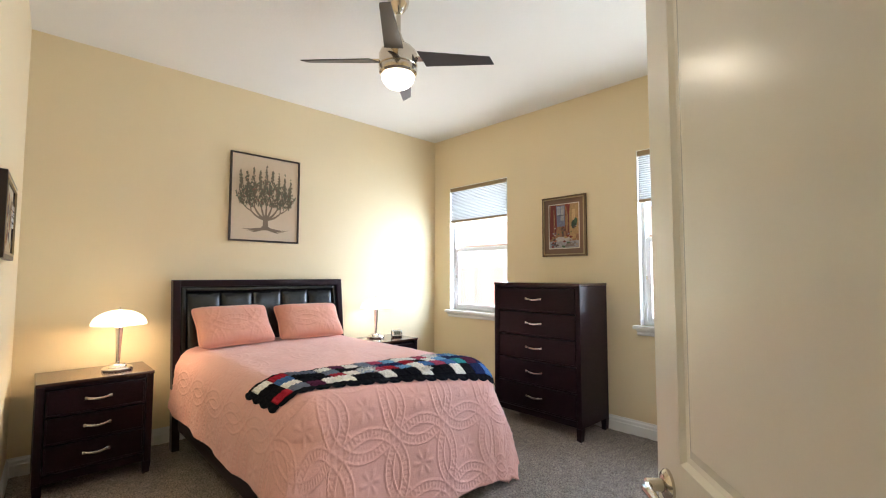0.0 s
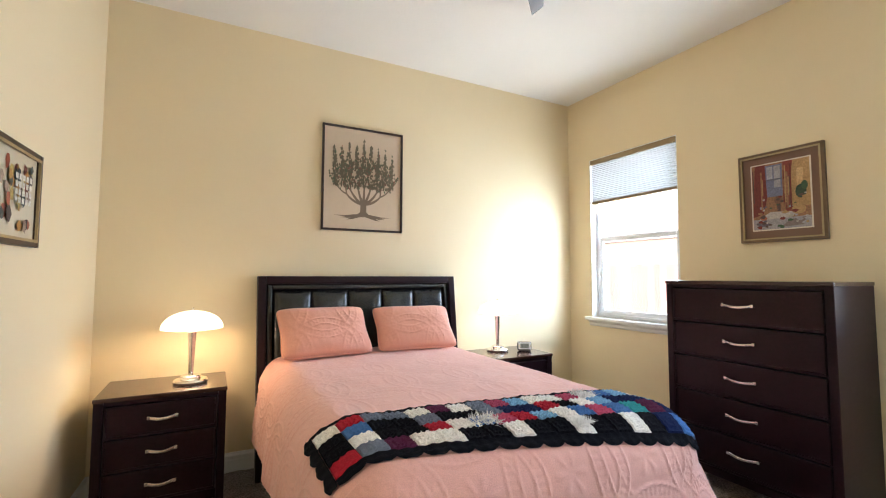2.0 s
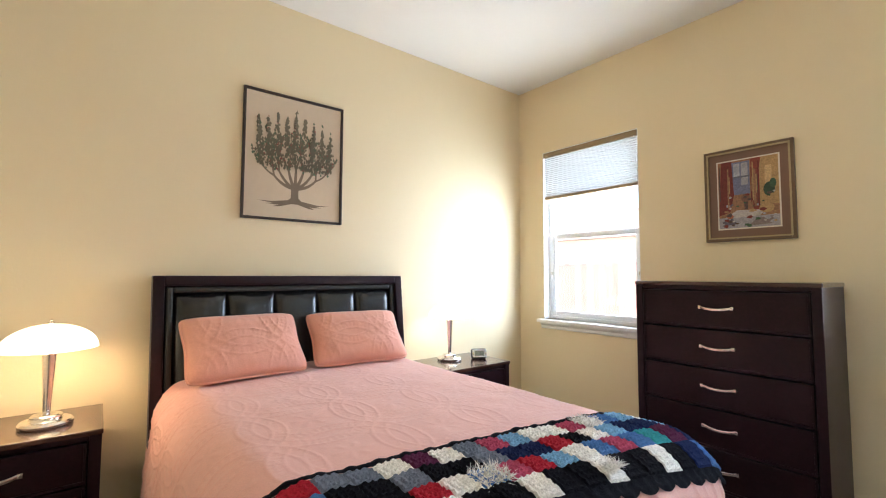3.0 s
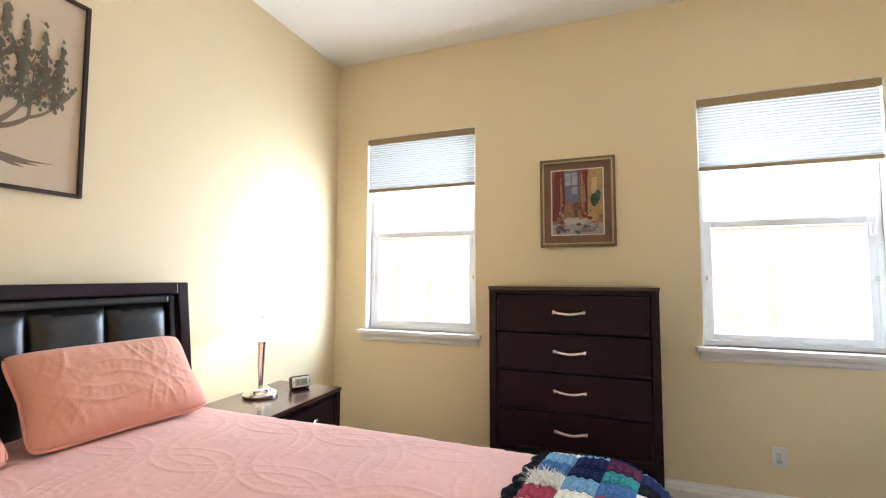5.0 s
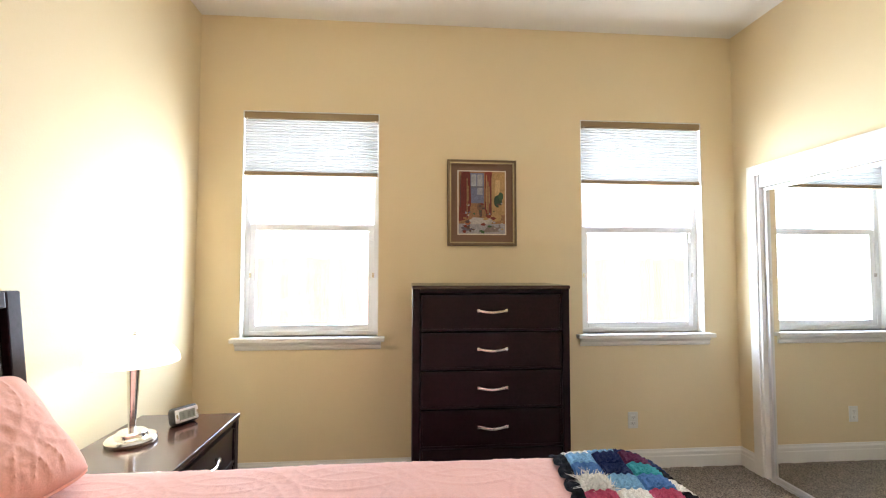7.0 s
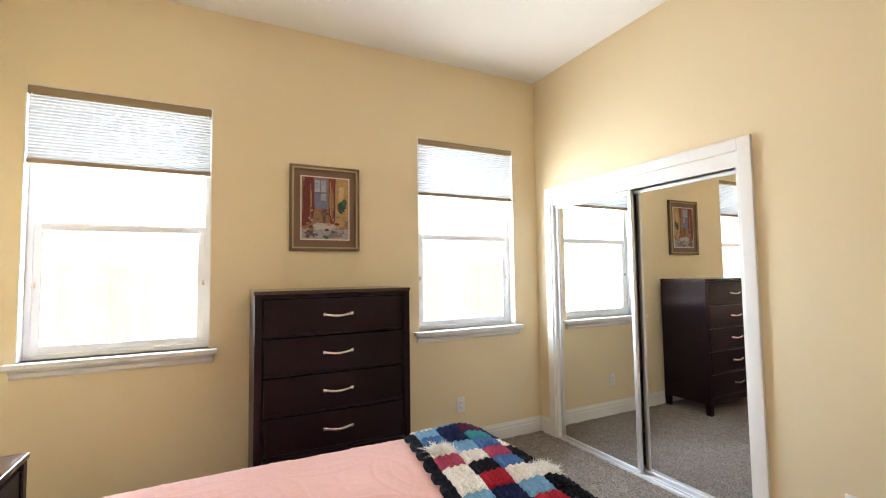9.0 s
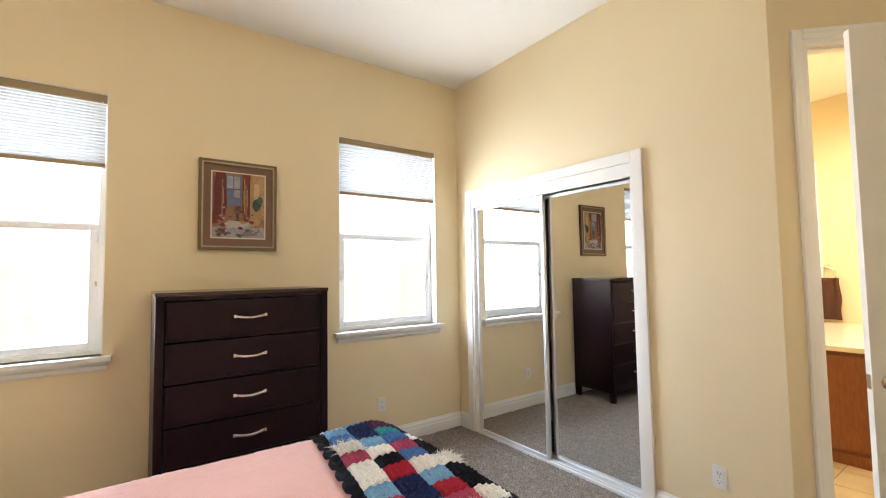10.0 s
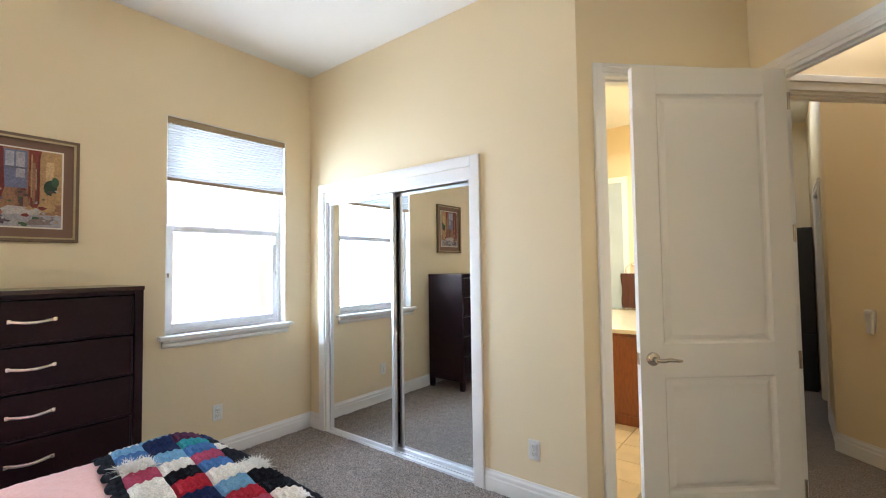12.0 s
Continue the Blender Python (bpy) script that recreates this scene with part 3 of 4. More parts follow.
def afghan_point(s, t, lift):
    """s squares east, t squares south."""
    u = AU0 + s * SQ
    v = 1.565 + 0.215 * (s / NA) + t * SQ * 1.06
    sag = 0.007 * noise.noise((s * 0.7, t * 0.7, 9)) + 0.019
    return cloth_point(u, v, sag + lift, False)


rng = random.Random(4)
CODE = {"N": "navy", "K": "black", "C": "cream", "R": "red", "M": "rose", "B": "blue", "L": "sky", "S": "slate", "P": "plum", "T": "teal"}
ROWS = ("CRSSCPCSMLCCMCBLC", "KBKKSKKSNNRKCLNNL", "KCKKRCBMRLCBMBTPN", "RSPCCKKCKKCKKCKNB")
for i in range(NA):
    for j in range(MA):
        key = CODE[ROWS[j][i]]

        def knit(u, v, i=i, j=j):
            a, b = 2 * u - 1, 2 * v - 1
            m = max(abs(a), abs(b))
            r = math.hypot(a, b)
            loops = 0.0085 * (0.5 + 0.5 * math.cos(m * 15)) * (0.6 + 0.4 * math.cos(math.atan2(b, a) * 12))
            hole = -0.003 if r < 0.16 else 0
            edge = -0.004 * max(0, (m - 0.86) / 0.14)
            return afghan_point(i + u, j + v, loops + hole + edge + 0.004)
        part("granny_square", grid(14, 14, knit), YARN[key], afghan, smooth=True)
edge = bmesh.new()


def border(p0, p1, n, ox, oy):
    def f(u, v):
        s, t = p0[0] + (p1[0] - p0[0]) * u, p0[1] + (p1[1] - p0[1]) * u
        scal = 0.34 + 0.16 * abs(math.sin(u * n * math.pi)) ** 0.7
        k = v * scal
        return afghan_point(s + ox * k, t + oy * k, 0.002 * math.cos(u * n * 12.566) + 0.003 * math.cos(v * 9))
    grid(n * 14, 5, f, edge)


border((0, MA), (NA, MA), NA, 0, 1)
border((0, 0), (NA, 0), NA, 0, -1)
border((0, -0.3), (0, MA + 0.3), MA, -1, 0)
border((NA, -0.3), (NA, MA + 0.3), MA, 1, 0)
part("scalloped_border", edge, YARN["black"], afghan, "black scalloped crochet border", smooth=True)
for s, t, r in ((6.6, 2.5, 0.055), (10.6, 3.4, 0.042), (13.5, 0.5, 0.05)):
    bm = bmesh.new()
    base = afghan_point(s, t, 0.004)
    for k in range(420):
        th, ph = rng.uniform(0, 2 * math.pi), rng.uniform(0.1, 1.5)
        d = Vector((math.cos(th) * math.sin(ph), math.sin(th) * math.sin(ph), math.cos(ph) * 0.7))
        q = base + Vector((rng.uniform(-r, r) * 0.8, rng.uniform(-r, r) * 0.8, 0))
        e = q + d * rng.uniform(0.5, 1.1) * r + Vector((0, 0, -0.01))
        side = d.cross(Vector((rng.uniform(-1, 1), rng.uniform(-1, 1), 1))).normalized() * 0.0022
        bm.faces.new([bm.verts.new(c) for c in (q - side, q + side, e)])
    tagged(part("fluffy_tuft", bm, FLUFF, afghan, "fluffy white yarn tuft"), kind="stuff")


# ---- case furniture ----
def pull(parent, x, y, z, w):
    """An arched bar pull on a front that faces -y."""
    bm = bmesh.new()
    n = 12
    pts = [(x - w / 2 + w * i / n, y - 0.012 - 0.016 * math.sin(math.pi * i / n), z - 0.010 * math.sin(math.pi * i / n)) for i in range(n + 1)]
    tube(pts, [0.0085] * (n + 1), 8, bm, 0.6)
    for s in (-1, 1):
        block(bm, x + s * w / 2 - 0.008, x + s * w / 2 + 0.008, y - 0.021, y, z - 0.010, z + 0.010, bevel=0.003)
    return part("handle", bm, CHROME, parent, "curved nickel bar handle", smooth=True)


def chest(name, m, w, d, h, rows, label, category, foot, handle_w, group=""):
    """Local origin: middle of the back at the floor; the front faces -y."""
    c = thing(name, m, label, category, group)
    s = 0.042
    part("side_panel", boxes((-w / 2, -w / 2 + s, -d, 0, foot, h - 0.022), bevel=0.004), ESPRESSO, c)
    part("side_panel", boxes((w / 2 - s, w / 2, -d, 0, foot, h - 0.022), bevel=0.004), ESPRESSO, c)
    part("top", boxes((-w / 2 - 0.004, w / 2 + 0.004, -d - 0.006, 0, h - 0.022, h), bevel=0.005), ESPRESSO_TOP_LIT, c)
    part("back_panel", boxes((-w / 2 + s, w / 2 - s, -0.012, -0.002, foot, h - 0.022)), ESPRESSO, c)
    part("base_rail", boxes((-w / 2 + s, w / 2 - s, -d + 0.015, -d + 0.035, foot, foot + 0.05), bevel=0.003), ESPRESSO, c)
    part("top_rail", boxes((-w / 2 + s, w / 2 - s, -d + 0.012, -d + 0.03, h - 0.045, h - 0.022), bevel=0.002), ESPRESSO, c)
    for x in (-w / 2, w / 2 - 0.05):
        for y in (-d, -0.05):
            bm = bmesh.new()
            block(bm, x, x + 0.05, y, y + 0.05, 0, foot)
            for v in bm.verts:
                if v.co.z < 0.001:
                    v.co.x += (0.012 if x < 0 else -0.012) if (v.co.x > x + 0.02) == (x < 0) else 0
                    v.co.x = x + 0.012 + (v.co.x - x) * 0.6
            part("foot", bm, ESPRESSO, c)
    z0, z1 = foot + 0.055, h - 0.048
    dh = (z1 - z0) / rows
    for i in range(rows):
        za, zb = z0 + i * dh + 0.004, z0 + (i + 1) * dh - 0.004
        dr = part("drawer", boxes((-w / 2 + s + 0.004, w / 2 - s - 0.004, -d + 0.006, -0.03, za, zb), bevel=0.004), ESPRESSO, c)
        # a bowed lip along the drawer's lower edge and a thin bead round it
        bead = boxes((-w / 2 + s + 0.006, w / 2 - s - 0.006, -d - 0.002, -d + 0.008, za + 0.002, za + 0.014), (-w / 2 + s + 0.006, -w / 2 + s + 0.016, -d - 0.001, -d + 0.008, za + 0.014, zb - 0.004), (w / 2 - s - 0.016, w / 2 - s - 0.006, -d - 0.001, -d + 0.008, za + 0.014, zb - 0.004), bevel=0.003)
        part("bead", bead, ESPRESSO, dr)
        pull(dr, 0, -d + 0.006, (za + zb) / 2 + dh * 0.06, handle_w)
    return c


chest("dresser", pose(-0.025, -1.9045, 0, 0, 0, -90), 0.927, 0.485, 1.32, 5, "tall espresso wooden chest of five drawers between the windows", "dresser", 0.11, 0.165)
NS = ("espresso wooden nightstand with three drawers beside the bed", "nightstand", 0.09, 0.13, "nightstands")
chest("nightstand", pose(-3.513, -0.105, 0), 0.615, 0.445, 0.71, 3, *NS)
chest("nightstand", pose(-1.098, -0.135, 0), 0.615, 0.455, 0.71, 3, *NS)


def table_lamp(x, y, z, label):
    t = thing("table_lamp", pose(x, y, z), label, "table lamp", "bedside lamps")
    part("base", lathe([(0.001, 0), (0.088, 0), (0.092, 0.006), (0.092, 0.016), (0.086, 0.024), (0.058, 0.027), (0.054, 0.034), (0.054, 0.042), (0.048, 0.048), (0.02, 0.052), (0.001, 0.052)], 48), CHROME, t, "polished nickel stepped base", smooth=True)
    part("stem", lathe([(0.012, 0.05), (0.013, 0.06), (0.024, 0.296), (0.025, 0.302), (0.012, 0.306), (0.011, 0.335)], 32), CHROME, t, "flared nickel stem", smooth=True)
    prof = []
    for i in range(15):
        a = i / 14 * math.pi / 2
        prof.append((0.165 * math.cos(a) + 0.0005, 0.322 + 0.105 * math.sin(a)))
    bm = bmesh.new()
    segs = 48
    rings = [[bm.verts.new((r * math.cos(2 * math.pi * k / segs), r * math.sin(2 * math.pi * k / segs), z_)) for k in range(segs)] for r, z_ in prof]
    for p, q in zip(rings, rings[1:]):
        for k in range(segs):
            bm.faces.new((p[k], p[(k + 1) % segs], q[(k + 1) % segs], q[k]))
    sh = part("shade", bm, SHADE, t, "glowing white opal glass dome", smooth=True)
    m = sh.modifiers.new("thickness", "SOLIDIFY")
    m.thickness = 0.004
    part("finial", lathe([(0.001, 0.425), (0.009, 0.427), (0.010, 0.434), (0.004, 0.439), (0.006, 0.444), (0.001, 0.448)], 20), NICKEL, t, smooth=True)
    return t


SHADE = bpy.data.materials.new("opal_shade")
SHADE.use_nodes = True
_n, _l = SHADE.node_tree.nodes, SHADE.node_tree.links
_b = _n["Principled BSDF"]
_b.inputs["Base Color"].default_value = (0.9, 0.87, 0.8, 1)
_b.inputs["Emission Color"].default_value, _b.inputs["Emission Strength"].default_value = (1.0, 0.90, 0.72, 1), 0.5
_t, _m = _n.new("ShaderNodeBsdfTranslucent"), _n.new("ShaderNodeMixShader")
_t.inputs["Color"].default_value = (0.95, 0.9, 0.8, 1)
_m.inputs["Fac"].default_value = 0.2
_l.new(_b.outputs[0], _m.inputs[1]), _l.new(_t.outputs[0], _m.inputs[2])
_l.new(_m.outputs[0], _n["Material Output"].inputs["Surface"])
table_lamp(-3.395, -0.36, 0.71, "lit nickel table lamp with white glass dome on nightstand")
table_lamp(-1.127, -0.29, 0.71, "lit nickel table lamp with white glass dome on nightstand")

# ---- alarm clock ----
ck = thing("alarm_clock", pose(-0.925, -0.40, 0.711, 0, 0, -32), "small silver digital alarm clock on the nightstand", "clock")
body = bmesh.new()
block(body, -0.060, 0.060, -0.022, 0.028, 0.002, 0.078, bevel=0.02, segs=4)
oriented(body, pose(0, 0, 0, -12))
part("body", body, DARK, ck, smooth=True)
face = oriented(boxes((-0.052, 0.052, -0.027, -0.020, 0.012, 0.070), bevel=0.003), pose(0, 0, 0, -12))
part("bezel", face, ALU, ck, "silver bezel")
LCD = mat("lcd", (0.30, 0.33, 0.29), 0.2, var=0.05, scale=30)
part("display", oriented(boxes((-0.036, 0.036, -0.0285, -0.026, 0.022, 0.060)), pose(0, 0, 0, -12)), LCD, ck, "grey-green display")
dig = bmesh.new()
for x, keep in ((-0.026, "abgcd"), (0.002, "abcdgef"), (0.018, "abgcd")):
    w_, h_ = 0.010, 0.022
    seg = {"a": (0, w_, h_ - .002, h_), "g": (0, w_, h_ / 2 - .001, h_ / 2 + .001), "d": (0, w_, 0, .002), "b": (w_ - .002, w_, h_ / 2, h_), "c": (w_ - .002, w_, 0, h_ / 2), "e": (0, .002, 0, h_ / 2), "f": (0, .002, h_ / 2, h_)}
    for k in keep:
        p, q, r, s = seg[k]
        block(dig, x + p, x + q, -0.0295, -0.0283, 0.030 + r, 0.030 + s)
part("digits", oriented(dig, pose(0, 0, 0, -12)), DARK, ck)
for x in (-0.046, 0.046):
    part("button", oriented(boxes((x - 0.004, x + 0.004, -0.030, -0.026, 0.03, 0.05), bevel=0.001), pose(0, 0, 0, -12)), CHROME, ck)

# ---- ceiling fan ----
FX, FY = -2.24, -2.10
fan = thing("ceiling_fan", pose(FX, FY, H), "nickel ceiling fan with four dark blades and lit glass bowl", "ceiling fan")
part("canopy", lathe([(0.068, 0), (0.068, -0.02), (0.060, -0.05), (0.036, -0.085), (0.022, -0.10)][::-1], 40), NICKEL, fan, smooth=True)
part("downrod", lathe([(0.014, -0.26), (0.014, -0.09)], 20), NICKEL, fan, smooth=True)
part("collar", lathe([(0.058, -0.315), (0.024, -0.25), (0.020, -0.235)], 32), NICKEL, fan, smooth=True)
part("motor_housing", lathe([(0.10, -0.505), (0.118, -0.49), (0.122, -0.47), (0.122, -0.455), (0.117, -0.45), (0.122, -0.445), (0.122, -0.375), (0.112, -0.35), (0.09, -0.325), (0.05, -0.312)], 56), NICKEL, fan, "brushed nickel drum", smooth=True)
prof = [(0.0005 + 0.104 * math.sin(i / 12 * math.pi / 2), -0.505 - 0.088 * math.cos(i / 12 * math.pi / 2)) for i in range(13)]
bowl = part("glass_bowl", lathe(prof, 48), GLOW, fan, "glowing frosted glass bowl", smooth=True)
bowl.visible_shadow = False
for k in range(4):
    ang = 44 + 90 * k
    bm = bmesh.new()
    n = 14

    def bl(u, v):
        x = 0.125 + 0.485 * u + 0.05 * (1 - v) * (1 - u)
        y = 0.062 - 0.006 * u - v * (0.128 - 0.066 * u)
        return (x - (0.03 * v if u > 0.99 else 0), y, -0.015)
    grid(n, 6, bl, bm)
    ex = bmesh.ops.extrude_face_region(bm, geom=bm.faces[:])
    bmesh.ops.translate(bm, verts=[e for e in ex["geom"] if isinstance(e, bmesh.types.BMVert)], vec=(0, 0, 0.006))
    bmesh.ops.recalc_face_normals(bm, faces=bm.faces)
    m = pose(0, 0, -0.39, 0, 0, ang)
    blade = part("blade", oriented(bm, m @ pose(0, 0, 0, -16)), BLADE, fan, "dark brown blade")
    part("blade_arm", oriented(boxes((0.10, 0.20, -0.022, 0.022, -0.012, -0.004), bevel=0.003), m @ pose(0, 0, 0, -16)), NICKEL, blade)


# ---- pictures ----
INKED = [0]


def flat(bm, pts, y):
    INKED[0] += 1
    y -= 0.0000025 * (INKED[0] % 700)
    bm.faces.new([bm.verts.new((x, y, z)) for x, z in pts])


def frame_of(t, w, h, b, depth, material, lip=None):
    part("frame", boxes((-w / 2, -w / 2 + b, -depth, 0, 0, h), (w / 2 - b, w / 2, -depth, 0, 0, h), (-w / 2 + b, w / 2 - b, -depth, 0, 0, b), (-w / 2 + b, w / 2 - b, -depth, 0, h - b, h), bevel=0.003), material, t)
    if lip:
        c = b * 0.72
        part("lip", boxes((-w / 2 + c, -w / 2 + b + 0.003, -depth - 0.002, -depth + 0.006, c, h - c), (w / 2 - b - 0.003, w / 2 - c, -depth - 0.002, -depth + 0.006, c, h - c), (-w / 2 + b + 0.003, w / 2 - b - 0.003, -depth - 0.002, -depth + 0.006, c, b + 0.003), (-w / 2 + b + 0.003, w / 2 - b - 0.003, -depth - 0.002, -depth + 0.006, h - b - 0.003, h - c)), lip, t)


PAPER = mat("linen_paper", (0.60, 0.47, 0.33), 0.5, var=0.04, scale=30, coat=0.6)
INK = mat("umber_ink", (0.19, 0.135, 0.09), 0.7, var=0.2, scale=30)
tree = thing("tree_print", pose((-2.572 - 1.901) / 2, -0.001, 1.705), "large thin-framed print of a brown tree above the bed", "picture")
TW, TH = 0.671, 0.838
frame_of(tree, TW, TH, 0.016, 0.024, DARKFR)
part("paper", boxes((-TW / 2 + 0.014, TW / 2 - 0.014, -0.010, -0.002, 0.014, TH - 0.014)), PAPER, tree, "tan paper")
tr = bmesh.new()
tips = []
rng = random.Random(11)


def limb(x, z, ang, length, wid, depth):
    n = 5
    px, pz, a = x, z, ang
    left, right = [], []
    for i in range(n + 1):
        w_ = wid * (1 - 0.45 * i / n)
        left.append((px - math.cos(a) * w_, pz + math.sin(a) * w_)), right.append((px + math.cos(a) * w_, pz - math.sin(a) * w_))
        if i < n:
            px, pz = px + math.sin(a) * length / n, pz + math.cos(a) * length / n
            a *= 0.86 if depth < 3 else 0.75
            if depth < 3:
                tips.append((px, pz, depth))
    for i in range(n):
        flat(tr, (left[i], left[i + 1], right[i + 1], right[i]), -0.0104)
    if depth > 0:
        for k in ((-0.5, 0.45) if depth > 1 else (-0.35, 0.05, 0.4)):
            limb(px, pz, a + k + rng.uniform(-0.1, 0.1), length * rng.uniform(0.72, 0.9), wid * 0.55, depth - 1)


flat(tr, ((-0.07, 0.115), (-0.026, 0.155), (-0.024, 0.235), (0.024, 0.235), (0.026, 0.155), (0.07, 0.115)), -0.0104)
for a in (-1.35, -0.95, -0.4, 0.05, 0.5, 1.0, 1.4):
    limb(0.016 * a, 0.222, a, 0.14, 0.012, 2)
for s in (-1, 1):
    for k in range(3):
        L = 0.20 - 0.05 * k
        flat(tr, ((s * 0.02, 0.142), (s * (0.05 + L * 0.5), 0.122 - 0.008 * k), (s * (0.04 + L), 0.112 - 0.016 * k + 0.01), (s * (0.05 + L * 0.5), 0.112 - 0.010 * k), (s * 0.01, 0.118)), -0.0104)
part("tree_drawing", tr, INK, tree, "brown tree drawing")
for nm, col in (("leaves", (0.15, 0.125, 0.08)), ("green_leaves", (0.10, 0.135, 0.08)), ("blossoms", (0.26, 0.07, 0.05))):
    lm = mat("ink_" + nm, col, 0.7, var=0.2, scale=40)
    bm = bmesh.new()
    for x, z, dpt in tips:
        for k in range(1):
            if rng.random() < (0.8 if nm == "blossoms" else 0.45):
                continue
            cx, cz = x + rng.uniform(-0.02, 0.02), z + rng.uniform(-0.015, 0.03)
            if abs(cx) > TW / 2 - 0.04 or cz > TH - 0.07 - 0.3 * abs(cx) or cz < 0.33:
                continue
            l_, w_ = rng.uniform(0.016, 0.028) * (0.5 if nm == "blossoms" else 1), rng.uniform(0.005, 0.009)
            flat(bm, ((cx, cz - l_ * .4), (cx + w_, cz), (cx, cz + l_ * .7), (cx - w_, cz)), -0.0114 - 0.0002 * k - (0.0006 if nm != "leaves" else 0))
    for spire in range(9):
        sx = -0.24 + 0.06 * spire
        top = TH - 0.12 - abs(sx) * 0.35 + rng.uniform(-0.03, 0.03)
        for k in range(105 if nm == "leaves" else 12 if nm == "green_leaves" else 6):
            q = rng.random()
            cz = 0.345 + (top - 0.345) * q
            cx = sx * (0.92 + 0.1 * q) + rng.gauss(0, 0.019 * (1.15 - q))
            l_, w_ = rng.uniform(0.016, 0.028) * (0.5 if nm == "blossoms" else 1), rng.uniform(0.005, 0.009)
            flat(bm, ((cx, cz - l_ * .4), (cx + w_, cz), (cx, cz + l_ * .7), (cx - w_, cz)), -0.0125 - 0.00005 * k - (0.0015 if nm != "leaves" else 0))
    part(nm, bm, lm, tree)

# print of a curtained window, table and urn
pe = thing("framed_print", pose(-0.001, -1.9305, 1.578, 0, 0, -90), "bronze-framed print of a red-curtained window, brown mat", "picture")
PW, PH = 0.491, 0.606
frame_of(pe, PW, PH, 0.024, 0.026, BRONZE, GOLD)
MATB = mat("mat_board", (0.21, 0.125, 0.085), 0.85, var=0.05, scale=60)
part("mat_board", boxes((-PW / 2 + 0.02, PW / 2 - 0.02, -0.012, -0.002, 0.02, PH - 0.02)), MATB, pe, "brown mat board")
a0, a1, c0, c1 = -0.165, 0.165, 0.085, PH - 0.082
part("inner_border", boxes((a0 - 0.008, a1 + 0.008, -0.0135, -0.011, c0 - 0.008, c1 + 0.008)), mat("ivory_border", (0.72, 0.66, 0.55), 0.8, var=0.03, scale=50), pe, "ivory border")


PIGMENT = {}


def paint(name, shapes, y, t):
    for i, (col, pts) in enumerate(shapes):
        bm = bmesh.new()
        flat(bm, pts, y - 0.00009 * i)
        bmesh.ops.recalc_face_normals(bm, faces=bm.faces)
        if col not in PIGMENT:
            PIGMENT[col] = mat("pigment", col, 0.65, var=0.35, scale=35, fine=0.2, bump_scale=120)
        part(name, bm, PIGMENT[col], t)


def rect(x0, x1, z0, z1):
    return ((x0, z0), (x1, z0), (x1, z1), (x0, z1))


def oval(x, z, a, b, n=12):
    return tuple((x + a * math.cos(2 * math.pi * k / n), z + b * math.sin(2 * math.pi * k / n)) for k in range(n))


shapes = [((0.30, 0.15, 0.075), rect(a0, a1, c0, c1)), ((0.42, 0.26, 0.11), rect(0.04, a1, 0.22, c1)), ((0.16, 0.17, 0.26), rect(-0.085, 0.015, 0.30, c1 - 0.01)),
          ((0.36, 0.37, 0.42), rect(-0.075, -0.040, 0.42, c1 - 0.02)), ((0.34, 0.33, 0.36), rect(-0.032, 0.005, 0.36, c1 - 0.02)), ((0.13, 0.13, 0.17), rect(-0.085, 0.015, 0.41, 0.42)),
          ((0.17, 0.03, 0.025), ((a0, 0.17), (-0.10, 0.19), (-0.075, 0.30), (-0.085, c1), (a0 + 0.02, c1))), ((0.23, 0.045, 0.03), ((0.02, c1), (0.075, c1), (0.05, 0.33), (0.075, 0.18), (0.03, 0.2))),
          ((0.55, 0.37, 0.18), rect(0.095, 0.13, 0.28, c1 - 0.06)), ((0.03, 0.06, 0.035), oval(0.115, 0.315, 0.03, 0.045)), ((0.05, 0.10, 0.05), oval(0.135, 0.35, 0.018, 0.03)),
          ((0.20, 0.10, 0.06), oval(-0.01, 0.275, 0.026, 0.028)), ((0.10, 0.06, 0.05), rect(-0.02, 0.0, 0.20, 0.25)), ((0.33, 0.31, 0.33), rect(a0, a1, c0, 0.155)),
          ((0.45, 0.41, 0.38), ((a0 + 0.03, 0.15), (0.06, 0.155), (0.10, 0.19), (-0.06, 0.20))), ((0.45, 0.28, 0.12), oval(0.10, 0.20, 0.04, 0.03)), ((0.12, 0.10, 0.13), ((-0.15, 0.10), (-0.06, 0.11), (-0.09, 0.15))),
          ((0.22, 0.17, 0.16), ((0.0, 0.095), (0.12, 0.10), (0.14, 0.15), (0.05, 0.14))), ((0.40, 0.13, 0.07), oval(-0.10, 0.16, 0.02, 0.014)), ((0.42, 0.38, 0.32), oval(0.05, 0.165, 0.022, 0.012))]
rng = random.Random(21)
tones = [(0.17, 0.03, 0.025), (0.42, 0.26, 0.11), (0.10, 0.06, 0.05), (0.30, 0.15, 0.075), (0.05, 0.10, 0.05), (0.34, 0.33, 0.36), (0.45, 0.41, 0.38), (0.12, 0.10, 0.13)]
for k in range(46):
    cx, cz, low = rng.uniform(a0 + 0.02, a1 - 0.02), rng.uniform(c0 + 0.01, 0.30), rng.uniform(0.006, 0.018)
    shapes.append((rng.choice(tones), tuple((cx + 1.6 * low * rng.uniform(0.5, 1) * math.cos(q * 1.25), cz + low * rng.uniform(0.5, 1) * math.sin(q * 1.25)) for q in range(5))))
for k in range(16):
    x = rng.choice((rng.uniform(a0 + 0.005, -0.09), rng.uniform(0.02, 0.06)))
    shapes.append((rng.choice(tones[:4]), rect(x, x + rng.uniform(0.004, 0.009), rng.uniform(0.2, 0.32), rng.uniform(0.38, c1 - 0.01))))
paint("painted_shape", shapes, -0.0138, pe)

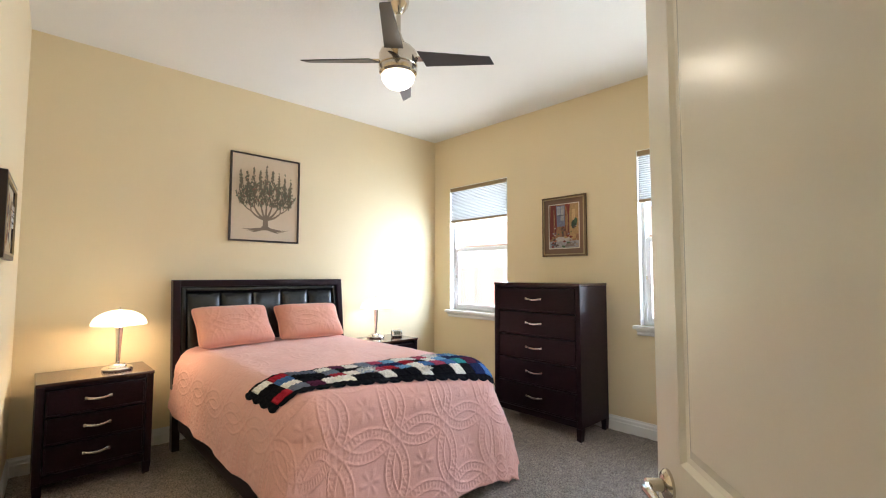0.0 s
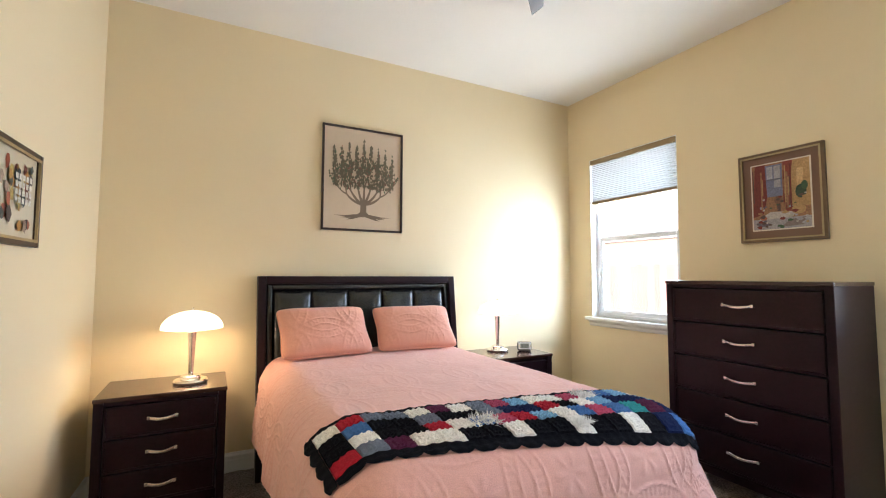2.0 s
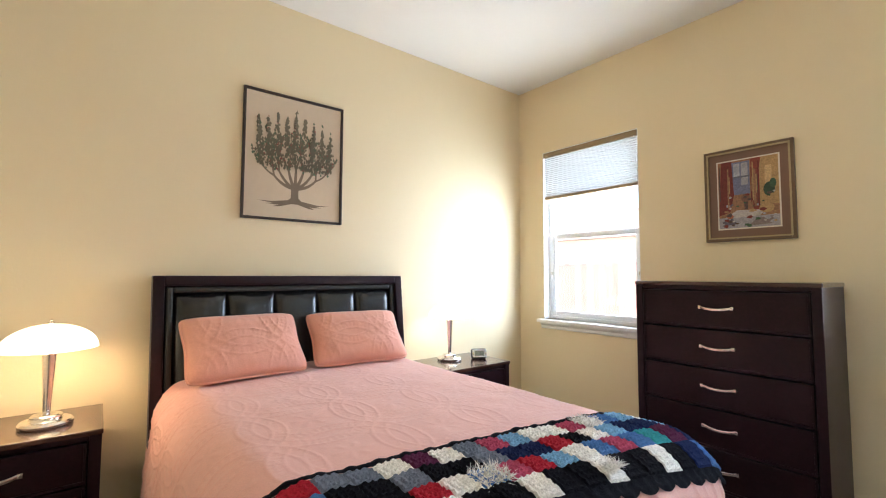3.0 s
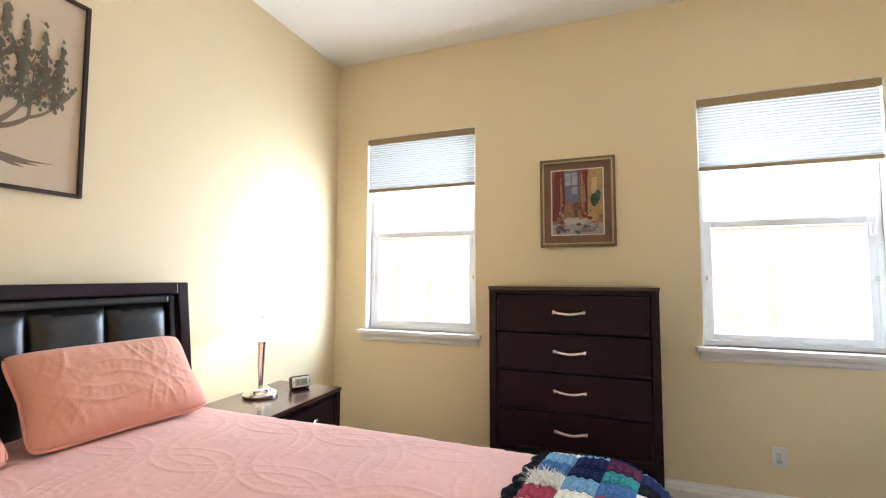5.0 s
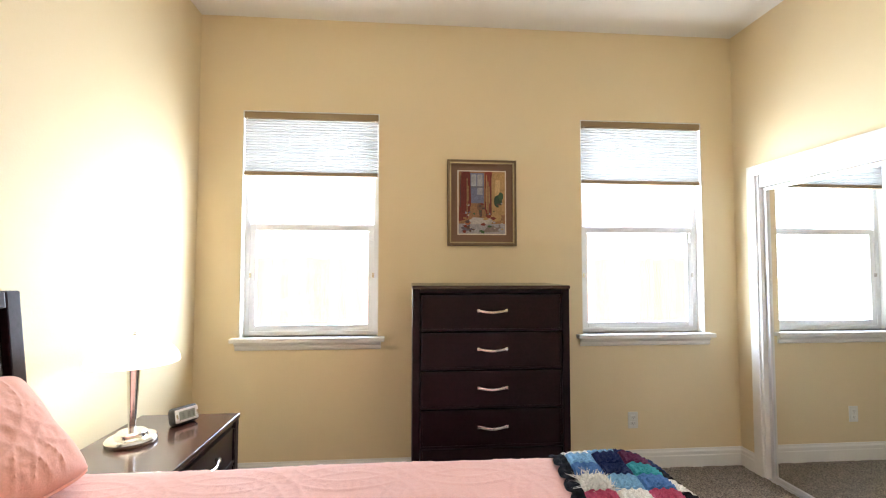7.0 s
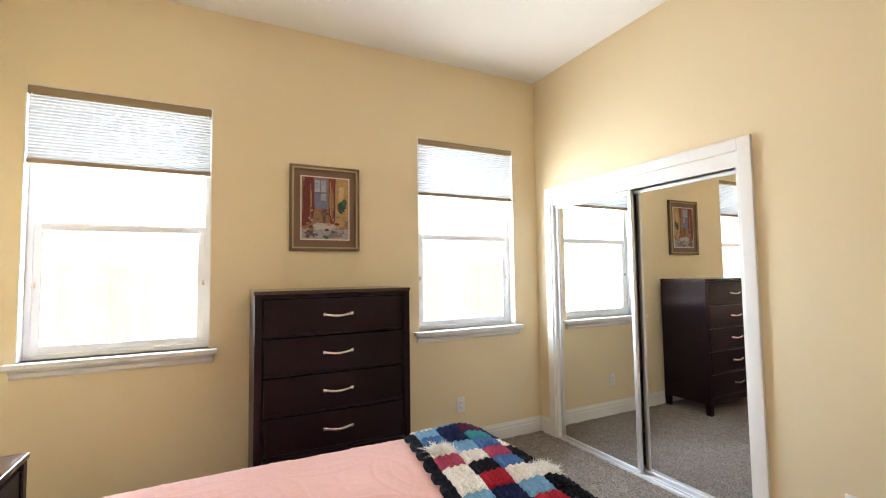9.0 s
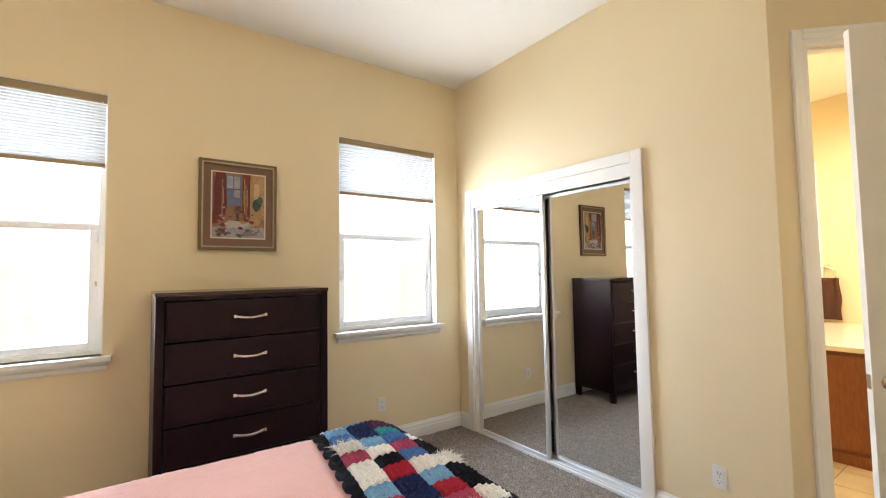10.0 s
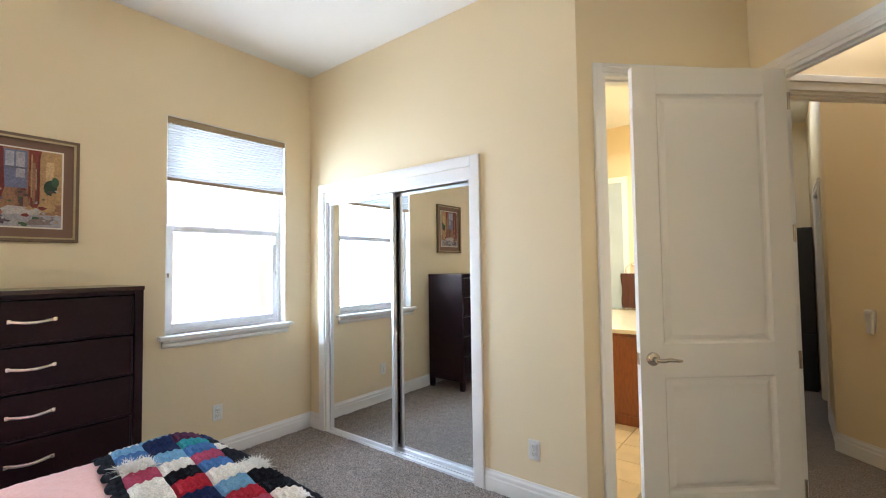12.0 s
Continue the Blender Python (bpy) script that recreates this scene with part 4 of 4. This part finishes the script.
# painting of a market, plain shapes
pw = thing("framed_painting", WEST @ pose(0.001, -1.30, 1.462, 0, 0, 90), "dark-framed painting of coloured market shapes on cream", "picture")
QW, QH = 0.60, 0.385
frame_of(pw, QW, QH, 0.028, 0.028, DARKFR, GOLD)
part("canvas", boxes((-QW / 2 + 0.024, QW / 2 - 0.024, -0.015, -0.002, 0.024, QH - 0.024)), mat("cream_canvas", (0.62, 0.54, 0.38), 0.7, var=0.08, scale=25), pw, "cream canvas")
rng = random.Random(8)
cols = [(0.38, 0.20, 0.05), (0.20, 0.05, 0.03), (0.08, 0.05, 0.04), (0.35, 0.09, 0.04), (0.15, 0.12, 0.10), (0.45, 0.33, 0.10), (0.06, 0.07, 0.06), (0.30, 0.22, 0.16)]
shapes = []
for k in range(85):
    cx, cz = rng.uniform(-0.23, 0.22), rng.uniform(0.07, 0.31)
    s = rng.uniform(0.010, 0.026)
    shapes.append((rng.choice(cols), tuple((cx + s * rng.uniform(0.6, 1.2) * math.cos(q * 1.05), cz + 1.5 * s * rng.uniform(0.6, 1.2) * math.sin(q * 1.05)) for q in range(6))))
for k in range(5):
    for j in range(4):
        shapes.append(((0.70, 0.66, 0.56), rect(0.06 + 0.03 * k, 0.082 + 0.03 * k, 0.16 + 0.03 * j, 0.182 + 0.03 * j)))
paint("painted_shape", shapes, -0.0152, pw)


# ---- outlets ----
def outlet(m):
    o = thing("wall_outlet", m, "white duplex wall outlet on the yellow wall", "outlet", "wall outlets")
    part("plate", boxes((-0.036, 0.036, -0.006, 0, -0.058, 0.058), bevel=0.003), PLASTIC, o)
    for z in (-0.021, 0.021):
        s = part("socket", boxes((-0.017, 0.017, -0.0085, -0.005, z - 0.014, z + 0.014), bevel=0.004), PLASTIC, o)
        part("slot", boxes((-0.008, -0.006, -0.0092, -0.008, z - 0.004, z + 0.006), (0.006, 0.008, -0.0092, -0.008, z - 0.003, z + 0.006), (-0.002, 0.002, -0.0092, -0.008, z - 0.010, z - 0.006)), DARK, s)
    part("screw", oriented(lathe([(0.003, 0), (0.003, 0.002)], 10), pose(0, -0.006, 0, 90)), CHROME, o)


outlet(pose(0, -3.014, 0.343, 0, 0, -90))
outlet(pose(-2.179, YS, 0.325, 0, 0, 180))

# ---- bathroom seen through the doorway ----
fixed("wall_bathroom_far", boxes((-3.06, 0, -7.3, -7.18, 0, H)), WALL, "yellow bathroom wall", "wall")
fixed("wall_bathroom_side", boxes((-3.06, -2.94, -7.18, -4.98, 0, H)), WALL, "yellow bathroom side wall", "wall")
fixed("wall_bathroom_east", boxes((-1.2, -1.08, -7.18, -4.6, 0, H)), WALL, "yellow bathroom end wall", "wall")
van = thing("vanity", pose(-2.10, -5.84, 0), "cherry wooden bathroom vanity under a cream counter", "vanity")
part("cabinet", boxes((-0.83, 0.85, -1.33, 0.38, 0.0, 0.80), bevel=0.004), VANITY, van)
part("toe_board", boxes((-0.82, 0.84, 0.38, 0.39, 0.0, 0.09)), VANITY, van)
for x in (-0.80, -0.38, 0.04, 0.46):
    part("cabinet_door", boxes((x, x + 0.38, 0.381, 0.40, 0.12, 0.77), bevel=0.006), VANITY, van)
ct = tagged(new("counter_top", mesh_of("counter_top", boxes((-2.935, -1.22, -7.17, -5.42, 0.80, 0.84), bevel=0.008), COUNTER)), "cream marble counter on the vanity", "counter")
fa = thing("faucet", pose(-2.50, -6.05, 0.84), "chrome curved faucet on the counter", "faucet")
part("spout", tube([(0, 0, 0), (0, 0, 0.09), (0, 0.03, 0.13), (0, 0.09, 0.12), (0, 0.11, 0.09)], 0.012, 10), CHROME, fa, smooth=True)
part("knob", lathe([(0.02, 0), (0.022, 0.02), (0.014, 0.045)], 16, (0.09, 0, 0)), CHROME, fa, smooth=True)
part("knob", lathe([(0.02, 0), (0.022, 0.02), (0.014, 0.045)], 16, (-0.09, 0, 0)), CHROME, fa, smooth=True)
rg = thing("towel_ring", pose(-1.89, -7.18, 1.40), "chrome towel ring on the bathroom wall", "towel ring")
part("mount", oriented(lathe([(0.028, 0), (0.022, 0.02), (0.012, 0.05)], 20), pose(0, 0, 0, -90)), CHROME, rg, smooth=True)
part("ring", tube([(0.075 * math.sin(2 * math.pi * k / 24), 0.05, -0.075 + 0.075 * math.cos(2 * math.pi * k / 24)) for k in range(25)], 0.005, 8), CHROME, rg, smooth=True)
tb = grid(10, 16, lambda u, v: (-1.89 + (u - 0.5) * 0.22 + 0.006 * math.sin(v * 9), -7.12 + 0.012 * math.cos(u * 14) + 0.02 * v, 0.87 + 0.42 * v))
tw = tagged(new("hand_towel", mesh_of("hand_towel", tb, TOWEL, True)), "dark brown hand towel hanging in a ring", "towel")
tw.modifiers.new("thickness", "SOLIDIFY").thickness = 0.02
mr = thing("door_frame_4", pose(-1.44, -7.18, 0.845), "white casing around a pale frosted shower panel", "door frame", kind="structure")
for x0, x1, z0, z1 in ((-0.42, -0.35, 0, 1.66), (0.15, 0.22, 0, 1.66), (-0.35, 0.15, 1.59, 1.66)):
    part("casing", boxes((x0, x1, 0, 0.03, z0, z1), bevel=0.004), WHITE, mr)
part("frosted_panel", boxes((-0.35, 0.15, 0.002, 0.012, 0, 1.59)), mat("frosted_panel", (0.42, 0.50, 0.54), 0.3, var=0.12, scale=3), mr, "pale blue-grey frosted panel")

# ---- hall beyond the entry ----
hw = prism([(0, 0), (0.12, 0), (0.12, H), (0, H)], (-3.63, -5.86), (-5.6, -3.89))
fixed("wall_hall_far", hw, WALL, "yellow slanted hall wall", "wall")
fixed("baseboard", prism([(-o, z) for o, z in BASE], (-3.63, -5.86), (-5.6, -3.89)), WHITE, "white moulded wooden baseboard", "baseboard")
PX, PY0, PY1, PZ = -3.645, -7.37, -6.64, 2.08
fixed("wall_passage_west", boxes((PX - 0.12, PX, PY1, -5.875, 0, H), (PX - 0.12, PX, -8.5, PY0, 0, H), (PX - 0.12, PX, PY0, PY1, PZ, H)), WALL, "yellow passage wall with a narrow doorway", "wall")
# hall end plus unseen outer walls, added to block sun leaking in from west and south
fixed("wall_outer_seal", boxes((-6.5, -4.27, -3.42, -3.30, 0, H), (-6.5, -6.38, -9.2, -3.42, 0, H), (-6.5, -6.38, -3.30, 0, 0, H), (-6.38, 0, -9.2, -9.1, 0, H)), WALL, "unseen hall end and outer walls sealing out sunlight", "wall")
fixed("wall_passage_end", boxes((PX, -2.9, -8.62, -8.5, 0, H), (-3.06, -2.94, -8.5, -7.3, 0, H)), WALL, "pale wall closing the far end of the passage", "wall")
fixed("wall_side_room", boxes((-5.2, -5.1, -8.5, -5.9, 0, H), (-5.1, PX - 0.12, -8.6, -8.5, 0, H), (-5.1, PX - 0.12, -5.98, -5.9, 0, H)), WALL, "unlit side room beyond the passage", "wall")
casing("door_frame_3", pose(PX, PY1, 0, 0, 0, -90), 0, PY1 - PY0, PZ, 0.075, "white casing around the passage doorway")
fixed("baseboard", prism([(-o, z) for o, z in BASE], (PX, PY1 + 0.075), (PX, -5.9)), WHITE, "white moulded wooden baseboard", "baseboard")
tc = thing("tall_cabinet", pose(-3.28, -7.64, 0), "tall black cabinet standing at the end of the passage", "cabinet")
part("body", boxes((-0.345, 0.20, -0.60, 0, 0.03, 1.78), bevel=0.01), DARK, tc)
part("plinth", boxes((-0.335, 0.19, -0.58, -0.03, 0, 0.03)), DARK, tc)
for z0, z1 in ((0.05, 0.62), (0.63, 1.76)):
    part("door", boxes((-0.343, 0.198, 0.001, 0.03, z0, z1), bevel=0.008), DARK, tc)
# second cased opening, in line with the bathroom wall
OPEN = pose(-3.355, -4.775, 0, 0, 0, -135) @ Matrix.Diagonal((1, -1, 1, 1))
_bm = boxes((0, 0.03, -0.10, 0, 0, H), (0.03, 0.985, -0.10, 0, 2.455, H))
oriented(_bm, OPEN)
bmesh.ops.reverse_faces(_bm, faces=_bm.faces)
fixed("wall_hall_south", _bm, WALL, "yellow hall wall over a wide cased opening", "wall")
co = thing("door_frame_5", pose(-3.355, -4.775, 0, 0, 0, -135), "white stepped casing around the hall opening", "door frame", kind="structure")
part("casing", boxes((-0.04, 0.03, -0.02, 0, 0, 2.455), bevel=0.004), WHITE, co)
part("head_casing", boxes((-0.04, 0.97, -0.016, 0, 2.455, 2.55), (-0.04, 0.97, -0.030, -0.015, 2.505, 2.548), bevel=0.004), WHITE, co)
part("head_jamb", boxes((0.03, 0.97, 0.002, 0.10, 2.435, 2.455), (0.03, 0.97, 0.03, 0.07, 2.42, 2.435), bevel=0.002), WHITE, co)
th = thing("wall_phone", pose(-3.835, -5.655, 0.98, 0, 0, -45) @ pose(0, 0, 0, 0, 0, 180), "white wall phone with small dark keypad", "phone")
_bm = boxes((-0.036, 0.036, -0.035, 0, -0.08, 0.09))
for v in _bm.verts:
    if v.co.z < 0:
        v.co.x *= 0.6
bmesh.ops.bevel(_bm, geom=_bm.edges[:], offset=0.010, segments=3, affect="EDGES")
part("body", _bm, PLASTIC, th, smooth=True)
part("keypad", boxes((-0.018, 0.018, -0.038, -0.033, 0.01, 0.065), bevel=0.002), ALU, th, "grey keypad")

# ---- outside the windows ----
fixed("ground", boxes((T, 60, -60, 60, -0.30, -0.15)), CONCRETE, "pale sunlit concrete and gravel yard", "ground")
nb = thing("neighbour_house", pose(14.0, 0, -0.15), "pale stucco neighbouring house behind the fence", "house")
part("wall", boxes((0, 8, -22, 18, 0, 3.2)), STUCCO, nb)
bm = bmesh.new()
v = [bm.verts.new(c) for c in ((-0.6, -22.6, 3.1), (8.6, -22.6, 3.1), (8.6, 18.6, 3.1), (-0.6, 18.6, 3.1), (4, -19, 4.9), (4, 15, 4.9))]
for f in ((0, 3, 5, 4), (1, 4, 5, 2), (0, 4, 1), (3, 2, 5), (0, 1, 2, 3)):
    bm.faces.new([v[i] for i in f])
part("roof", bm, ROOFM, nb)
fn = thing("fence", pose(5.2, -2.0, -0.15), "reddish wooden board fence in sunlight", "fence")
bme = mesh_of("board", boxes((-0.010, 0.010, -0.0738, 0.0738, 0, 1.75)), FENCE)
for k in range(90):
    ob = new("board", bme)
    ob.parent = fn
    ob.matrix_basis = pose(0, -6.7 + 0.149 * k, 0.02 * math.sin(k * 2.3))
for z in (0.35, 1.40):
    part("rail", boxes((0.012, 0.052, -6.8, 6.8, z, z + 0.09)), FENCE, fn)

# bathroom floor tiles
bf = fixed("bathroom_floor", boxes((-2.94, -1.2, -7.18, -4.62, 0.0, 0.004), (-2.94, -1.2, -4.62, -4.605, 0.0, 0.004), (-2.85, -2.5, -4.605, -4.42, 0.0, 0.004), (-2.66, -2.5, -4.42, -4.24, 0.0, 0.004), (-2.5, -1.96, -4.605, -3.96, 0.0, 0.004)), GROUT, "tan grout bed under travertine tiles", "floor")
tme = mesh_of("tile", boxes((-0.147, 0.147, -0.147, 0.147, 0, 0.006), bevel=0.002), TILE)
for i in range(5):
    for j in range(10):
        x, y = -2.78 + 0.30 * i, -6.98 + 0.30 * j
        if j > 7 and (x - y < 1.74 or x > -2.1):
            continue
        ob = new("tile", tme)
        ob.parent = bf
        ob.matrix_basis = pose(x, y, 0.004)
